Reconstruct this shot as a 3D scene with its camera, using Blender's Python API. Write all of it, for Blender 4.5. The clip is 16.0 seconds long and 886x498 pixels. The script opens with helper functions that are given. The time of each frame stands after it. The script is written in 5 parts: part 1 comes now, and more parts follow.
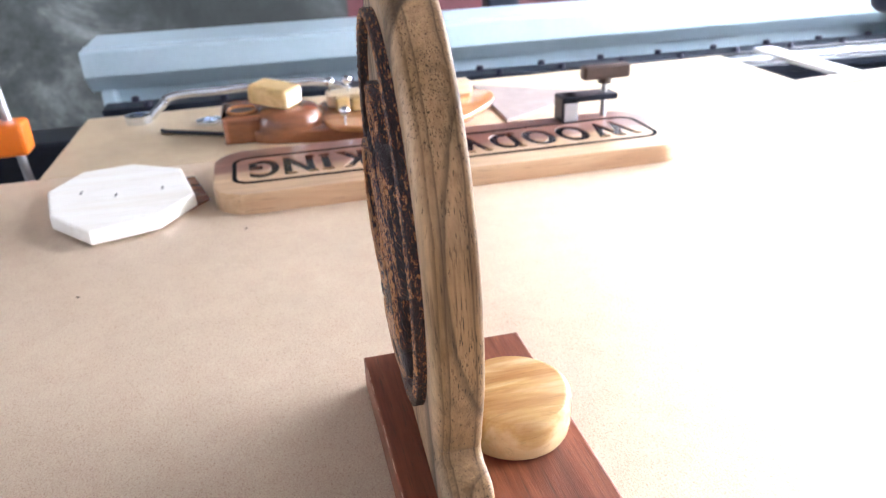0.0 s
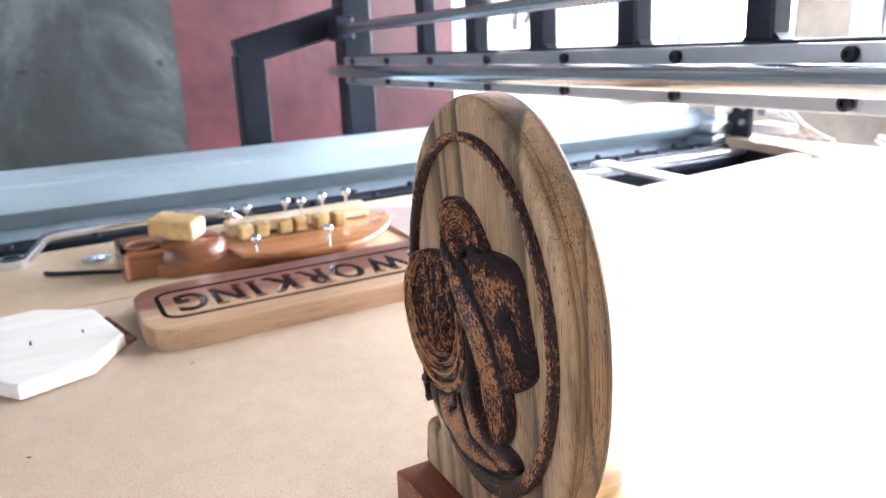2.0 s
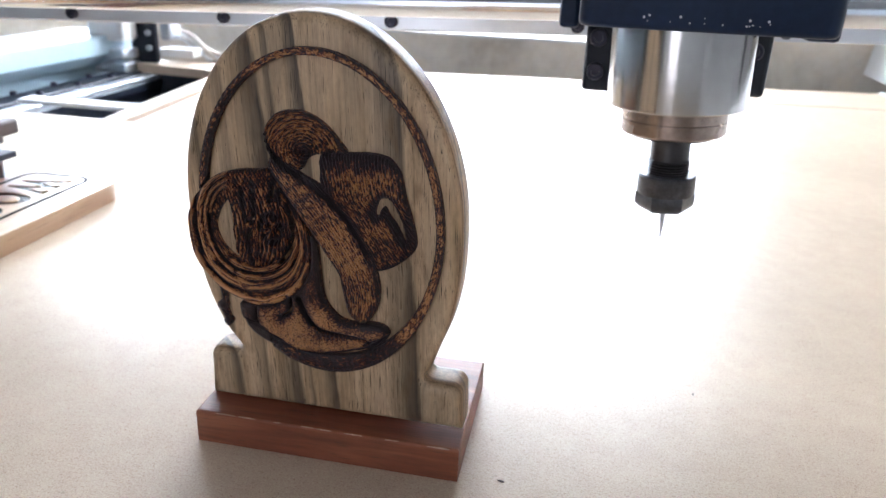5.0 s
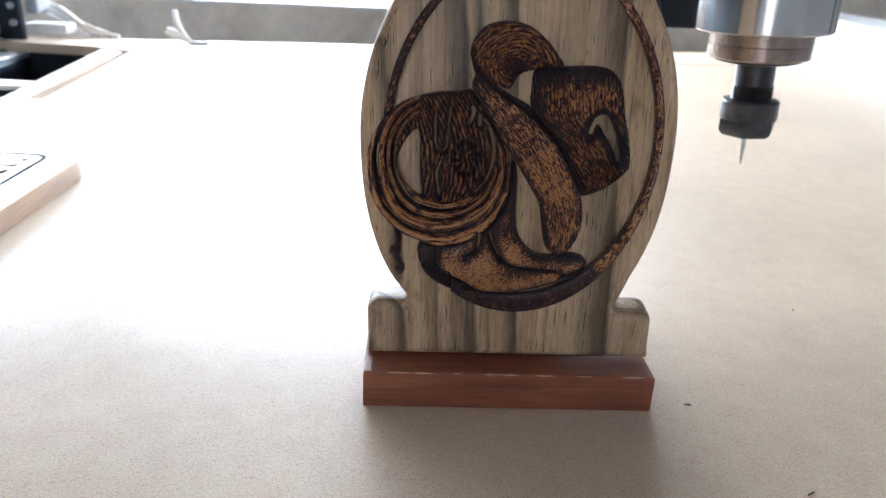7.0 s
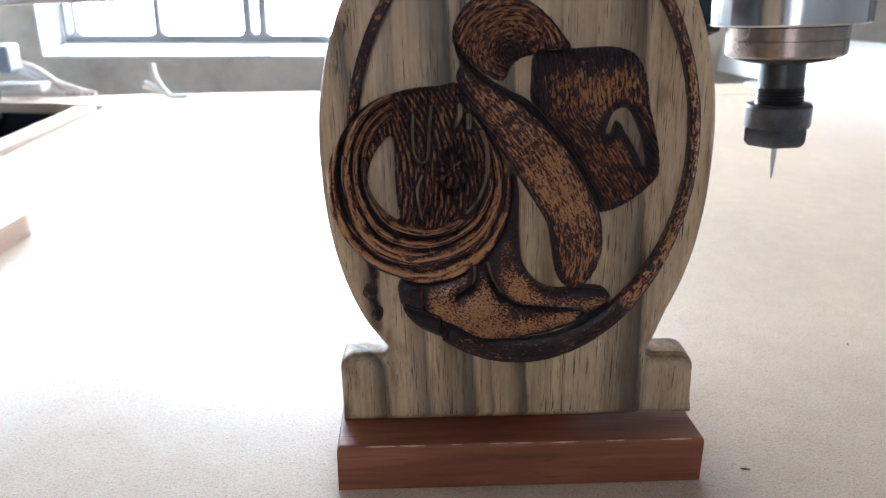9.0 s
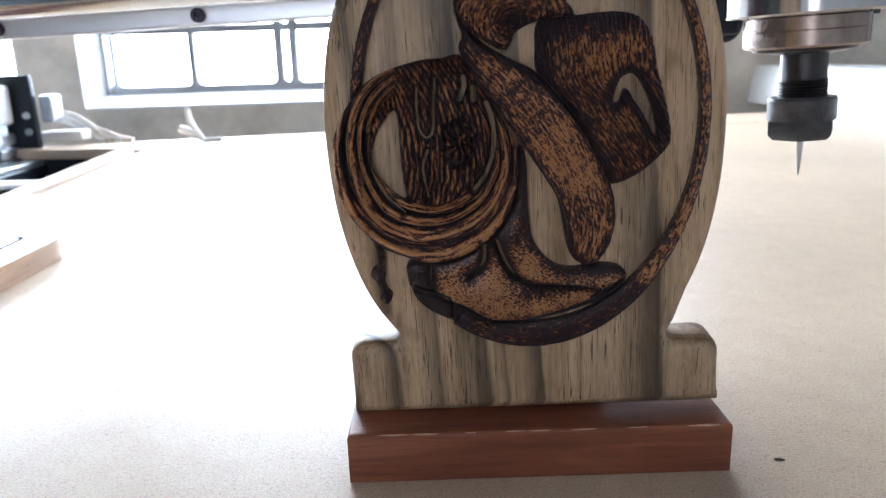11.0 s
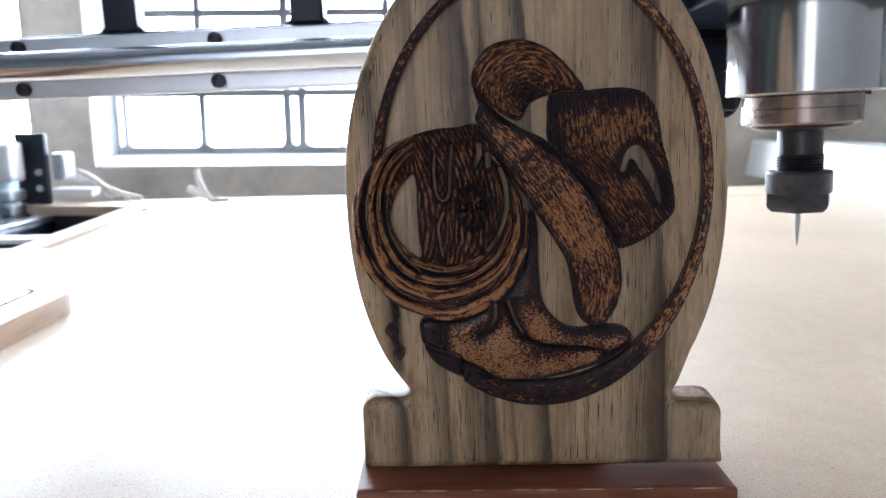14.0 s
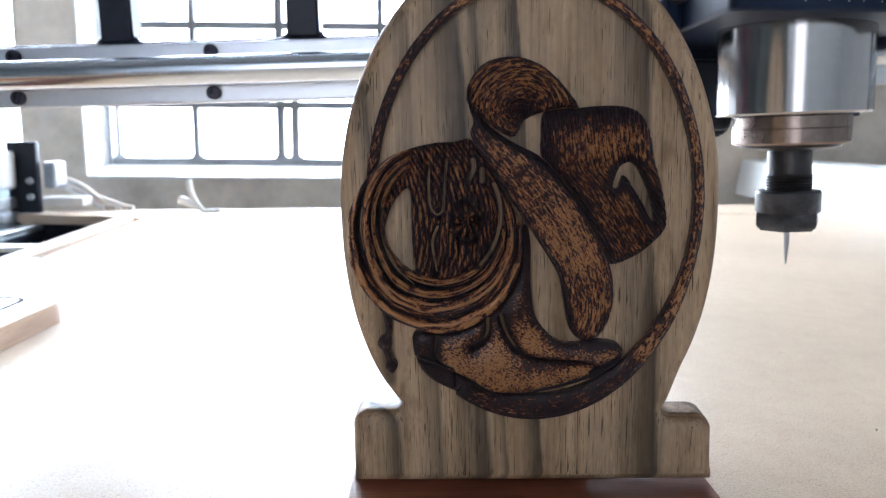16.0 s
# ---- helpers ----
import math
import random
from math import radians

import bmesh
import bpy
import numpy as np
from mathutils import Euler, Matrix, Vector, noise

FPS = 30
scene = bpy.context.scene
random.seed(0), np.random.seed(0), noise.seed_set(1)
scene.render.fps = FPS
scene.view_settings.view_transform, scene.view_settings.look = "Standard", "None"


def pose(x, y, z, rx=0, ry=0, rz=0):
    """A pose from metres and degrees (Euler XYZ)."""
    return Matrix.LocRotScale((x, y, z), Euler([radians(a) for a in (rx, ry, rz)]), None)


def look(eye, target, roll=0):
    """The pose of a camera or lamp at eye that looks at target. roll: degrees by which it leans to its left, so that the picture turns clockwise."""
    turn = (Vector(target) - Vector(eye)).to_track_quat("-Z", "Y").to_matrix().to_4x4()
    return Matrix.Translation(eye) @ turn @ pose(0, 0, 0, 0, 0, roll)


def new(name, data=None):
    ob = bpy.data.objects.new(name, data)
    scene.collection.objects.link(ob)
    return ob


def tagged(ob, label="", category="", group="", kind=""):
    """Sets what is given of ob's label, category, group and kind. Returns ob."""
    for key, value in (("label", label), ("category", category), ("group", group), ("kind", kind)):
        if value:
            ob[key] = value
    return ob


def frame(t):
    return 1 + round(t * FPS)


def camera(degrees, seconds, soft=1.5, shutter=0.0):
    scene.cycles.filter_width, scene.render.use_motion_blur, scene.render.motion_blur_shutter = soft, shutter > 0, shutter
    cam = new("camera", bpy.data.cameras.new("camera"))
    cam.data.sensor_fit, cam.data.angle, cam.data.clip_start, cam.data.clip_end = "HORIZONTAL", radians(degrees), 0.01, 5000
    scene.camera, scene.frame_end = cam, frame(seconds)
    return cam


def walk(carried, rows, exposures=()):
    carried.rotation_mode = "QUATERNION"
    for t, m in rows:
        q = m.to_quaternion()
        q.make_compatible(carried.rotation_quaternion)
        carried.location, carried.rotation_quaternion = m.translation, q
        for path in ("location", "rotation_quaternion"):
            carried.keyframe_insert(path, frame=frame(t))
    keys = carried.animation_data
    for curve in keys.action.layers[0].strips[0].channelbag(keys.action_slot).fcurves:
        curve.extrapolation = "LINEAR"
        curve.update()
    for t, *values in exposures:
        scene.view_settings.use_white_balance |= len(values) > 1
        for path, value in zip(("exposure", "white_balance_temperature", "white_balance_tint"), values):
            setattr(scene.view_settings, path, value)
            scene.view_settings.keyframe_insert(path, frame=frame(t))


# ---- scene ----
cam = camera(62.4, 16.0, 1.2)
PATH = [
    (0, (0.251, -0.03, 0.234), (-1.499, 0.379, -0.644), -2.2),
    (0.5, (0.252, -0.06, 0.24), (-1.498, 0.47, -0.571), -1.7),
    (1, (0.247, -0.08, 0.252), (-1.503, 0.553, -0.479), 0.0),
    (1.5, (0.244, -0.103, 0.248), (-1.467, 0.725, -0.373), -1.6),
    (2, (0.235, -0.134, 0.239), (-1.443, 0.784, -0.348), -1.8),
    (2.5, (0.22, -0.169, 0.246), (-1.286, 0.995, -0.368), -0.0),
    (3, (0.208, -0.216, 0.251), (-1.095, 1.146, -0.417), 1.6),
    (3.5, (0.184, -0.246, 0.249), (-0.911, 1.261, -0.478), 2.1),
    (4, (0.162, -0.265, 0.249), (-0.687, 1.396, -0.47), 2.1),
    (6.5, (-0.013, -0.288, 0.205), (0.081, 1.556, -0.564), 3.2),
    (7, (-0.048, -0.286, 0.2), (0.043, 1.556, -0.572), 2.8),
    (7.5, (-0.051, -0.285, 0.204), (0.098, 1.6, -0.448), 2.7),
    (8, (-0.051, -0.274, 0.19), (0.11, 1.609, -0.465), 2.0),
    (8.5, (-0.051, -0.251, 0.178), (0.079, 1.627, -0.498), 1.7),
    (9, (-0.041, -0.228, 0.171), (0.055, 1.663, -0.472), 0.2),
    (11.5, (-0.032, -0.232, 0.145), (-0.039, 1.709, -0.339), -1.8),
    (12, (-0.035, -0.235, 0.146), (-0.048, 1.716, -0.296), -1.7),
    (12.5, (-0.035, -0.237, 0.146), (-0.048, 1.723, -0.256), -1.4),
    (13, (-0.036, -0.238, 0.146), (-0.028, 1.726, -0.234), -1.0),
    (13.5, (-0.039, -0.238, 0.145), (-0.039, 1.727, -0.229), 0.2),
    (14, (-0.037, -0.24, 0.147), (-0.03, 1.73, -0.197), -0.5),
    (14.5, (-0.038, -0.241, 0.147), (-0.033, 1.73, -0.193), 0.0),
    (15, (-0.038, -0.241, 0.147), (-0.006, 1.732, -0.182), 0.4),
    (15.5, (-0.038, -0.242, 0.147), (0.004, 1.733, -0.165), 0.5),
    (16, (-0.038, -0.242, 0.147), (-0.006, 1.734, -0.158), 0.4),
]
EXPOSURES = [(0.0, 1.18, 6300, 20), (2.0, 1.13, 6330, 19), (4.0, 0.68, 6150, 16), (7.0, 0.46, 5870, 12), (16.0, 0.36, 5820, 12)]
walk(cam, [(t, look(eye, target, roll)) for t, eye, target, roll in PATH], EXPOSURES)

cam.data.dof.use_dof = True
cam.data.dof.focus_distance = 0.27
cam.data.dof.aperture_fstop = 18.0

# ---- light ----
world = bpy.data.worlds.new("sky")
scene.world = world
world.use_nodes = True
sky = world.node_tree.nodes.new("ShaderNodeTexSky")
sky.sky_type, sky.sun_disc = "NISHITA", False
sky.sun_elevation, sky.sun_rotation = radians(35), radians(160)
world.node_tree.links.new(sky.outputs[0], world.node_tree.nodes["Background"].inputs[0])
world.node_tree.nodes["Background"].inputs[1].default_value = 0.12
WINDOW_GLOW, DOOR_GLOW = 20.0, 2.5


# ---- materials ----
def shader(name, rough=0.5, metal=0.0, colour=(0.5, 0.5, 0.5), spec=0.5, coat=0.0):
    m = bpy.data.materials.new(name)
    m.use_nodes = True
    b = m.node_tree.nodes["Principled BSDF"]
    b.inputs["Base Color"].default_value = (*colour, 1)
    b.inputs["Roughness"].default_value, b.inputs["Metallic"].default_value = rough, metal
    b.inputs["Specular IOR Level"].default_value = spec
    b.inputs["Coat Weight"].default_value = coat
    b.inputs["Coat Roughness"].default_value = 0.15
    return m, m.node_tree.nodes, m.node_tree.links, b


def coords(nodes, links, scale, rot=(0, 0, 0)):
    tc, mp = nodes.new("ShaderNodeTexCoord"), nodes.new("ShaderNodeMapping")
    mp.inputs["Scale"].default_value = scale
    mp.inputs["Rotation"].default_value = [radians(a) for a in rot]
    links.new(tc.outputs["Object"], mp.inputs["Vector"])
    return mp.outputs["Vector"]


def noise_tex(nodes, links, vec, scale=1.0, detail=4.0, rough=0.55, warp=0.0):
    n = nodes.new("ShaderNodeTexNoise")
    n.inputs["Scale"].default_value, n.inputs["Detail"].default_value = scale, detail
    n.inputs["Roughness"].default_value, n.inputs["Distortion"].default_value = rough, warp
    links.new(vec, n.inputs["Vector"])
    return n.outputs["Fac"]


def ramp(nodes, links, fac, stops):
    r = nodes.new("ShaderNodeValToRGB")
    e = r.color_ramp.elements
    for el, (p, c) in ((e[1], stops[-1]), (e[0], stops[0])):
        el.position, el.color = p, (*c, 1)
    for p, c in stops[1:-1]:
        e.new(p).color = (*c, 1)
    links.new(fac, r.inputs["Fac"])
    return r.outputs["Color"]


def blend(nodes, links, fac, a, b, mode="MIX"):
    m = nodes.new("ShaderNodeMix")
    m.data_type, m.blend_type = "RGBA", mode
    for socket, value in ((m.inputs["Factor"], fac), (m.inputs["A"], a), (m.inputs["B"], b)):
        if isinstance(value, (int, float)):
            socket.default_value = value
        elif isinstance(value, tuple):
            socket.default_value = (*value, 1)
        else:
            links.new(value, socket)
    return m.outputs["Result"]


def bump(nodes, links, bsdf, fac, strength, distance):
    b = nodes.new("ShaderNodeBump")
    b.inputs["Strength"].default_value, b.inputs["Distance"].default_value = strength, distance
    links.new(fac, b.inputs["Height"])
    links.new(b.outputs["Normal"], bsdf.inputs["Normal"])


def wood(name, stops, streak=(90, 90, 6), pores=(900, 900, 35), rough=0.45, warp=0.4, dark=0.5, coat=0.0, spec=0.5, pore=(0.05, 0.035, 0.02)):
    m, n, l, b = shader(name, rough, spec=spec, coat=coat)
    c = ramp(n, l, noise_tex(n, l, coords(n, l, streak), 1.0, 5, 0.55, warp), stops)
    p = noise_tex(n, l, coords(n, l, pores), 1.0, 3, 0.6, 0.2)
    grain = ramp(n, l, p, [(0.0, (1, 1, 1)), (0.33, (1, 1, 1)), (0.40, (0, 0, 0)), (1.0, (0, 0, 0))])
    fine = noise_tex(n, l, coords(n, l, [s * 4 for s in streak]), 1.0, 6, 0.7)
    c = blend(n, l, 0.35, c, ramp(n, l, fine, [(0.3, (0.25, 0.25, 0.25)), (0.7, (0.75, 0.75, 0.75))]), "OVERLAY")
    f = n.new("ShaderNodeMath")
    f.operation = "MULTIPLY"
    f.inputs[1].default_value = dark
    l.new(grain, f.inputs[0])
    l.new(blend(n, l, f.outputs[0], c, pore), b.inputs["Base Color"])
    bump(n, l, b, p, 0.25, 0.0006)
    return m


def painted(name, colour, rough=0.4, metal=0.0, vary=0.25, scale=18, spec=0.5, relief=0.1, fine=160, coat=0.0):
    """A plain surface with patches at two scales and a fine relief."""
    m, n, l, b = shader(name, rough, metal, colour, spec, coat)
    v = coords(n, l, (1, 1, 1))
    a, f = noise_tex(n, l, v, scale, 5, 0.6, 0.3), noise_tex(n, l, v, fine, 4, 0.6)
    lo, hi = tuple(x * (1 - vary) for x in colour), tuple(min(1, x * (1 + vary)) for x in colour)
    c = ramp(n, l, a, [(0.3, lo), (0.7, hi)])
    c = blend(n, l, 0.3 * min(1, vary * 3), c, ramp(n, l, f, [(0.35, (0.3, 0.3, 0.3)), (0.65, (0.7, 0.7, 0.7))]), "OVERLAY")
    l.new(c, b.inputs["Base Color"])
    r = n.new("ShaderNodeMapRange")
    r.inputs["To Min"].default_value, r.inputs["To Max"].default_value = max(0.02, rough - 0.08), min(1, rough + 0.08)
    l.new(a, r.inputs["Value"])
    l.new(r.outputs[0], b.inputs["Roughness"])
    bump(n, l, b, f, relief, 0.0008)
    return m


def streaked_pine():
    """Weathered pine: dark upright streaks at uneven distances, fine growth lines, short dark pores and grey patches."""
    m, n, l, b = shader("weathered_pine", 0.42, spec=0.32, coat=0.05)
    v = coords(n, l, (1, 1, 1))
    xyz = n.new("ShaderNodeSeparateXYZ")
    l.new(v, xyz.inputs[0])

    def plus(value, gain, rest):
        k = n.new("ShaderNodeMath")
        k.operation = "MULTIPLY_ADD"
        l.new(value, k.inputs[0])
        k.inputs[1].default_value = gain
        if isinstance(rest, float):
            k.inputs[2].default_value = rest
        else:
            l.new(rest, k.inputs[2])
        return k.outputs[0]

    # the growth layers lean a little, and run aslant through the thickness
    drift = noise_tex(n, l, coords(n, l, (26, 26, 9)), 1.0, 4, 0.6)
    ragged = noise_tex(n, l, coords(n, l, (230, 230, 26)), 1.0, 3, 0.6)
    across = plus(xyz.outputs["X"], 1.0, plus(xyz.outputs["Z"], 0.055, plus(xyz.outputs["Y"], 1.1, plus(drift, 0.007, plus(ragged, 0.0024, -0.0047)))))
    place = n.new("ShaderNodeMapRange")
    place.inputs["From Min"].default_value, place.inputs["From Max"].default_value = -0.1, 0.12
    l.new(across, place.inputs["Value"])
    streaks = [(-0.066, 0.008, 0.7), (-0.048, 0.0032, 0.85), (-0.033, 0.0042, 0.6), (-0.0170, 0.0078, 0.95), (-0.0085, 0.0015, 0.8), (0.0035, 0.0042, 0.95), (0.0450, 0.0085, 0.9), (0.0795, 0.0020, 0.8)]
    stops = []
    for x, w, k in streaks:
        stops += [((x - 1.5 * w + 0.1) / 0.22, (0, 0, 0)), ((x - 0.5 * w + 0.1) / 0.22, (0.66 * k, 0.66 * k, 0.66 * k)), ((x + 0.3 * w + 0.1) / 0.22, (k, k, k)), ((x + 0.5 * w + 0.1) / 0.22, (0, 0, 0))]
    dark = ramp(n, l, place.outputs[0], stops)
    fade = ramp(n, l, noise_tex(n, l, coords(n, l, (70, 70, 11)), 1.0, 4, 0.65), [(0.34, (0.6, 0.6, 0.6)), (0.52, (1, 1, 1))])
    k = n.new("ShaderNodeMath")
    k.operation = "MULTIPLY"
    l.new(dark, k.inputs[0])
    l.new(fade, k.inputs[1])
    tone = noise_tex(n, l, coords(n, l, (60, 60, 5)), 1.0, 5, 0.6, 0.2)
    c = ramp(n, l, tone, [(0.34, (0.25, 0.160, 0.090)), (0.43, (0.455, 0.310, 0.175)), (0.60, (0.56, 0.400, 0.250))])
    grey = noise_tex(n, l, coords(n, l, (38, 38, 12)), 1.0, 5, 0.65, 0.3)
    c = blend(n, l, ramp(n, l, grey, [(0.46, (0, 0, 0)), (0.66, (0.45, 0.45, 0.45))]), c, (0.245, 0.192, 0.132))
    c = blend(n, l, k.outputs[0], c, (0.030, 0.023, 0.020))
    lines = noise_tex(n, l, coords(n, l, (620, 620, 7)), 1.0, 5, 0.65, 0.2)
    c = blend(n, l, 0.5, c, ramp(n, l, lines, [(0.3, (0.2, 0.19, 0.18)), (0.5, (0.5, 0.5, 0.5)), (0.7, (0.66, 0.65, 0.64))]), "OVERLAY")
    mottle = noise_tex(n, l, coords(n, l, (420, 420, 160)), 1.0, 4, 0.7)
    c = blend(n, l, 0.24, c, ramp(n, l, mottle, [(0.35, (0.3, 0.3, 0.3)), (0.65, (0.66, 0.66, 0.66))]), "OVERLAY")
    p = noise_tex(n, l, coords(n, l, (1500, 1500, 70)), 1.0, 3, 0.6, 0.2)
    grain = ramp(n, l, p, [(0.33, (0.85, 0.85, 0.85)), (0.385, (0, 0, 0))])
    c = blend(n, l, grain, c, (0.05, 0.036, 0.024))
    # long thin resin dashes, gathered in some strips of the board
    dash = ramp(n, l, noise_tex(n, l, coords(n, l, (2300, 2300, 62)), 1.0, 2, 0.5, 0.1), [(0.36, (1, 1, 1)), (0.41, (0, 0, 0))])
    strip = ramp(n, l, noise_tex(n, l, coords(n, l, (95, 95, 9)), 1.0, 3, 0.6), [(0.44, (0, 0, 0)), (0.56, (0.9, 0.9, 0.9))])
    c = blend(n, l, blend(n, l, 1.0, dash, strip, "MULTIPLY"), c, (0.045, 0.032, 0.020))
    # growth layers on the rounded edge, and a darker line and rim towards the back
    depth = plus(xyz.outputs["Y"], 1.0, plus(drift, 0.004, plus(ragged, 0.0012, -0.0026)))
    layer = n.new("ShaderNodeMapRange")
    layer.inputs["From Min"].default_value, layer.inputs["From Max"].default_value = 0.0, 0.02
    l.new(depth, layer.inputs["Value"])
    edge_lines = ramp(n, l, layer.outputs[0], [(0.10, (0, 0, 0)), (0.17, (0.55, 0.55, 0.55)), (0.185, (0, 0, 0)), (0.26, (0.25, 0.25, 0.25)), (0.29, (0.75, 0.75, 0.75)), (0.31, (0, 0, 0)), (0.62, (0.0, 0.0, 0.0)), (0.72, (0.42, 0.42, 0.42)), (0.74, (0.85, 0.85, 0.85)), (0.77, (0.2, 0.2, 0.2)), (0.88, (0.35, 0.35, 0.35))])
    c = blend(n, l, blend(n, l, 1.0, edge_lines, fade, "MULTIPLY"), c, (0.075, 0.050, 0.032))
    # brown sap blotches
    sap = ramp(n, l, noise_tex(n, l, coords(n, l, (120, 120, 34)), 1.0, 4, 0.65, 0.4), [(0.56, (0, 0, 0)), (0.70, (0.55, 0.55, 0.55))])
    c = blend(n, l, sap, c, (0.17, 0.098, 0.046))
    # the sides are tinted browner and darker than the face, by surface normal
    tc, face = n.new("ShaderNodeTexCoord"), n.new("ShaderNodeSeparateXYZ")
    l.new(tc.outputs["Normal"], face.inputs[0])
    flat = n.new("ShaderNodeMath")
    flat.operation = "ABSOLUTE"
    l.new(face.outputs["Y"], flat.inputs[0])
    side_tint = ramp(n, l, flat.outputs[0], [(0.35, (0.84, 0.71, 0.58)), (0.85, (1, 1, 1))])
    l.new(blend(n, l, 1.0, c, side_tint, "MULTIPLY"), b.inputs["Base Color"])
    bump(n, l, b, p, 0.3, 0.0005)
    return m


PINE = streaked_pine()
MAHOGANY = wood("red_hardwood", [(0.3, (0.145, 0.038, 0.018)), (0.5, (0.225, 0.066, 0.031)), (0.7, (0.33, 0.108, 0.052))],
                (10, 120, 120), (60, 1300, 1300), 0.48, 0.6, 0.5, 0.1)


def sign_wood():
    """Red-brown heartwood with a pale sapwood edge along one side."""
    m, n, l, b = shader("oiled_brown_hardwood", 0.3, coat=0.5)
    b.inputs["Coat Roughness"].default_value = 0.3
    grain = noise_tex(n, l, coords(n, l, (80, 6, 80)), 1.0, 5, 0.55, 0.6)
    red = ramp(n, l, grain, [(0.3, (0.125, 0.045, 0.032)), (0.5, (0.225, 0.088, 0.056)), (0.7, (0.32, 0.14, 0.085))])
    pale = ramp(n, l, grain, [(0.3, (0.44, 0.26, 0.145)), (0.5, (0.58, 0.385, 0.225)), (0.7, (0.68, 0.49, 0.31))])
    xyz = n.new("ShaderNodeSeparateXYZ")
    l.new(coords(n, l, (1, 1, 1)), xyz.inputs[0])
    at = n.new("ShaderNodeMath")
    at.operation = "MULTIPLY_ADD"
    l.new(noise_tex(n, l, coords(n, l, (30, 5, 30)), 1.0, 4, 0.6, 0.3), at.inputs[0])
    at.inputs[1].default_value = 0.03
    l.new(xyz.outputs["X"], at.inputs[2])
    c = blend(n, l, ramp(n, l, at.outputs[0], [(0.012, (0, 0, 0)), (0.030, (1, 1, 1))]), red, pale)
    side = ramp(n, l, xyz.outputs["X"], [(0.0590, (0, 0, 0)), (0.0598, (0.8, 0.8, 0.8))])
    c = blend(n, l, side, c, blend(n, l, 0.55, red, (0.34, 0.175, 0.085)))
    pores = noise_tex(n, l, coords(n, l, (700, 30, 700)), 1.0, 3, 0.6, 0.2)
    dots = ramp(n, l, pores, [(0.33, (0.45, 0.45, 0.45)), (0.40, (0, 0, 0))])
    l.new(blend(n, l, dots, c, (0.06, 0.035, 0.02)), b.inputs["Base Color"])
    bump(n, l, b, pores, 0.25, 0.0006)
    return m


SIGN_WOOD = sign_wood()
WORN_WOOD = painted("worn_bare_wood", (0.52, 0.33, 0.24), 0.55, 0.0, 0.3, 300)
DISC_WOOD = wood("golden_pine", [(0.38, (0.52, 0.28, 0.10)), (0.48, (0.66, 0.41, 0.17)), (0.56, (0.78, 0.56, 0.30))],
                 (75, 8, 40), (700, 50, 300), 0.26, 0.35, 0.15, 0.5)
PALE_PINE = wood("bare_pale_pine", [(0.3, (0.86, 0.82, 0.74)), (0.6, (0.92, 0.91, 0.87))], (60, 5, 60), (700, 30, 700), 0.6, 0.4, 0.2)
CREAM_WOOD = wood("cream_wood", [(0.3, (0.70, 0.54, 0.34)), (0.6, (0.82, 0.70, 0.50))], (60, 9, 60), (700, 40, 700), 0.4, 0.4, 0.2)
YELLOW_WOOD = wood("yellow_wood", [(0.3, (0.52, 0.33, 0.12)), (0.6, (0.74, 0.53, 0.25))], (90, 12, 90), (700, 60, 700), 0.4, 0.4, 0.25)
ORANGE_WOOD = wood("varnished_orange_wood", [(0.3, (0.36, 0.135, 0.045)), (0.6, (0.58, 0.26, 0.10))], (70, 6, 70), (700, 30, 700), 0.16, 0.5, 0.3, 0.6)
ROSEWOOD = wood("varnished_red_brown_wood", [(0.3, (0.16, 0.050, 0.024)), (0.6, (0.31, 0.112, 0.048))], (60, 8, 60), (700, 40, 700), 0.2, 0.5, 0.3, 0.5)


def charred():
    """Scorched, varnished carving: burnt strokes follow the cut of the tool, sanded tops show tan."""
    m, n, l, b = shader("scorched_carving", 0.40, spec=0.45, coat=0.3)
    at, flow = n.new("ShaderNodeAttribute"), n.new("ShaderNodeAttribute")
    at.attribute_name, flow.attribute_name = "char", "flow"
    b.inputs["Coat Roughness"].default_value = 0.24
    g = noise_tex(n, l, flow.outputs["Vector"], 1.0, 3, 0.62, 0.5)
    s = noise_tex(n, l, coords(n, l, (1700, 1700, 1300)), 1.0, 3, 0.6, 0.4)

    def step(value, gain, plus):
        k = n.new("ShaderNodeMath")
        k.operation = "MULTIPLY_ADD"
        l.new(value, k.inputs[0])
        k.inputs[1].default_value = gain
        if isinstance(plus, float):
            k.inputs[2].default_value = plus
        else:
            l.new(plus, k.inputs[2])
        return k.outputs[0]

    blot = noise_tex(n, l, coords(n, l, (430, 430, 300)), 1.0, 3, 0.65, 0.6)
    fac = step(g, 4.5, step(s, 2.3, step(blot, 1.6, step(at.outputs["Fac"], 1.75, -3.60))))
    c = ramp(n, l, fac, [(0.02, (0.62, 0.300, 0.125)), (0.26, (0.47, 0.185, 0.066)), (0.42, (0.26, 0.080, 0.032)), (0.52, (0.115, 0.037, 0.026)), (0.78, (0.056, 0.021, 0.024)), (1.0, (0.025, 0.012, 0.017))])
    l.new(c, b.inputs["Base Color"])
    bump(n, l, b, step(fac, -1.0, 1.0), 0.8, 0.0008)
    return m


CHAR = charred()


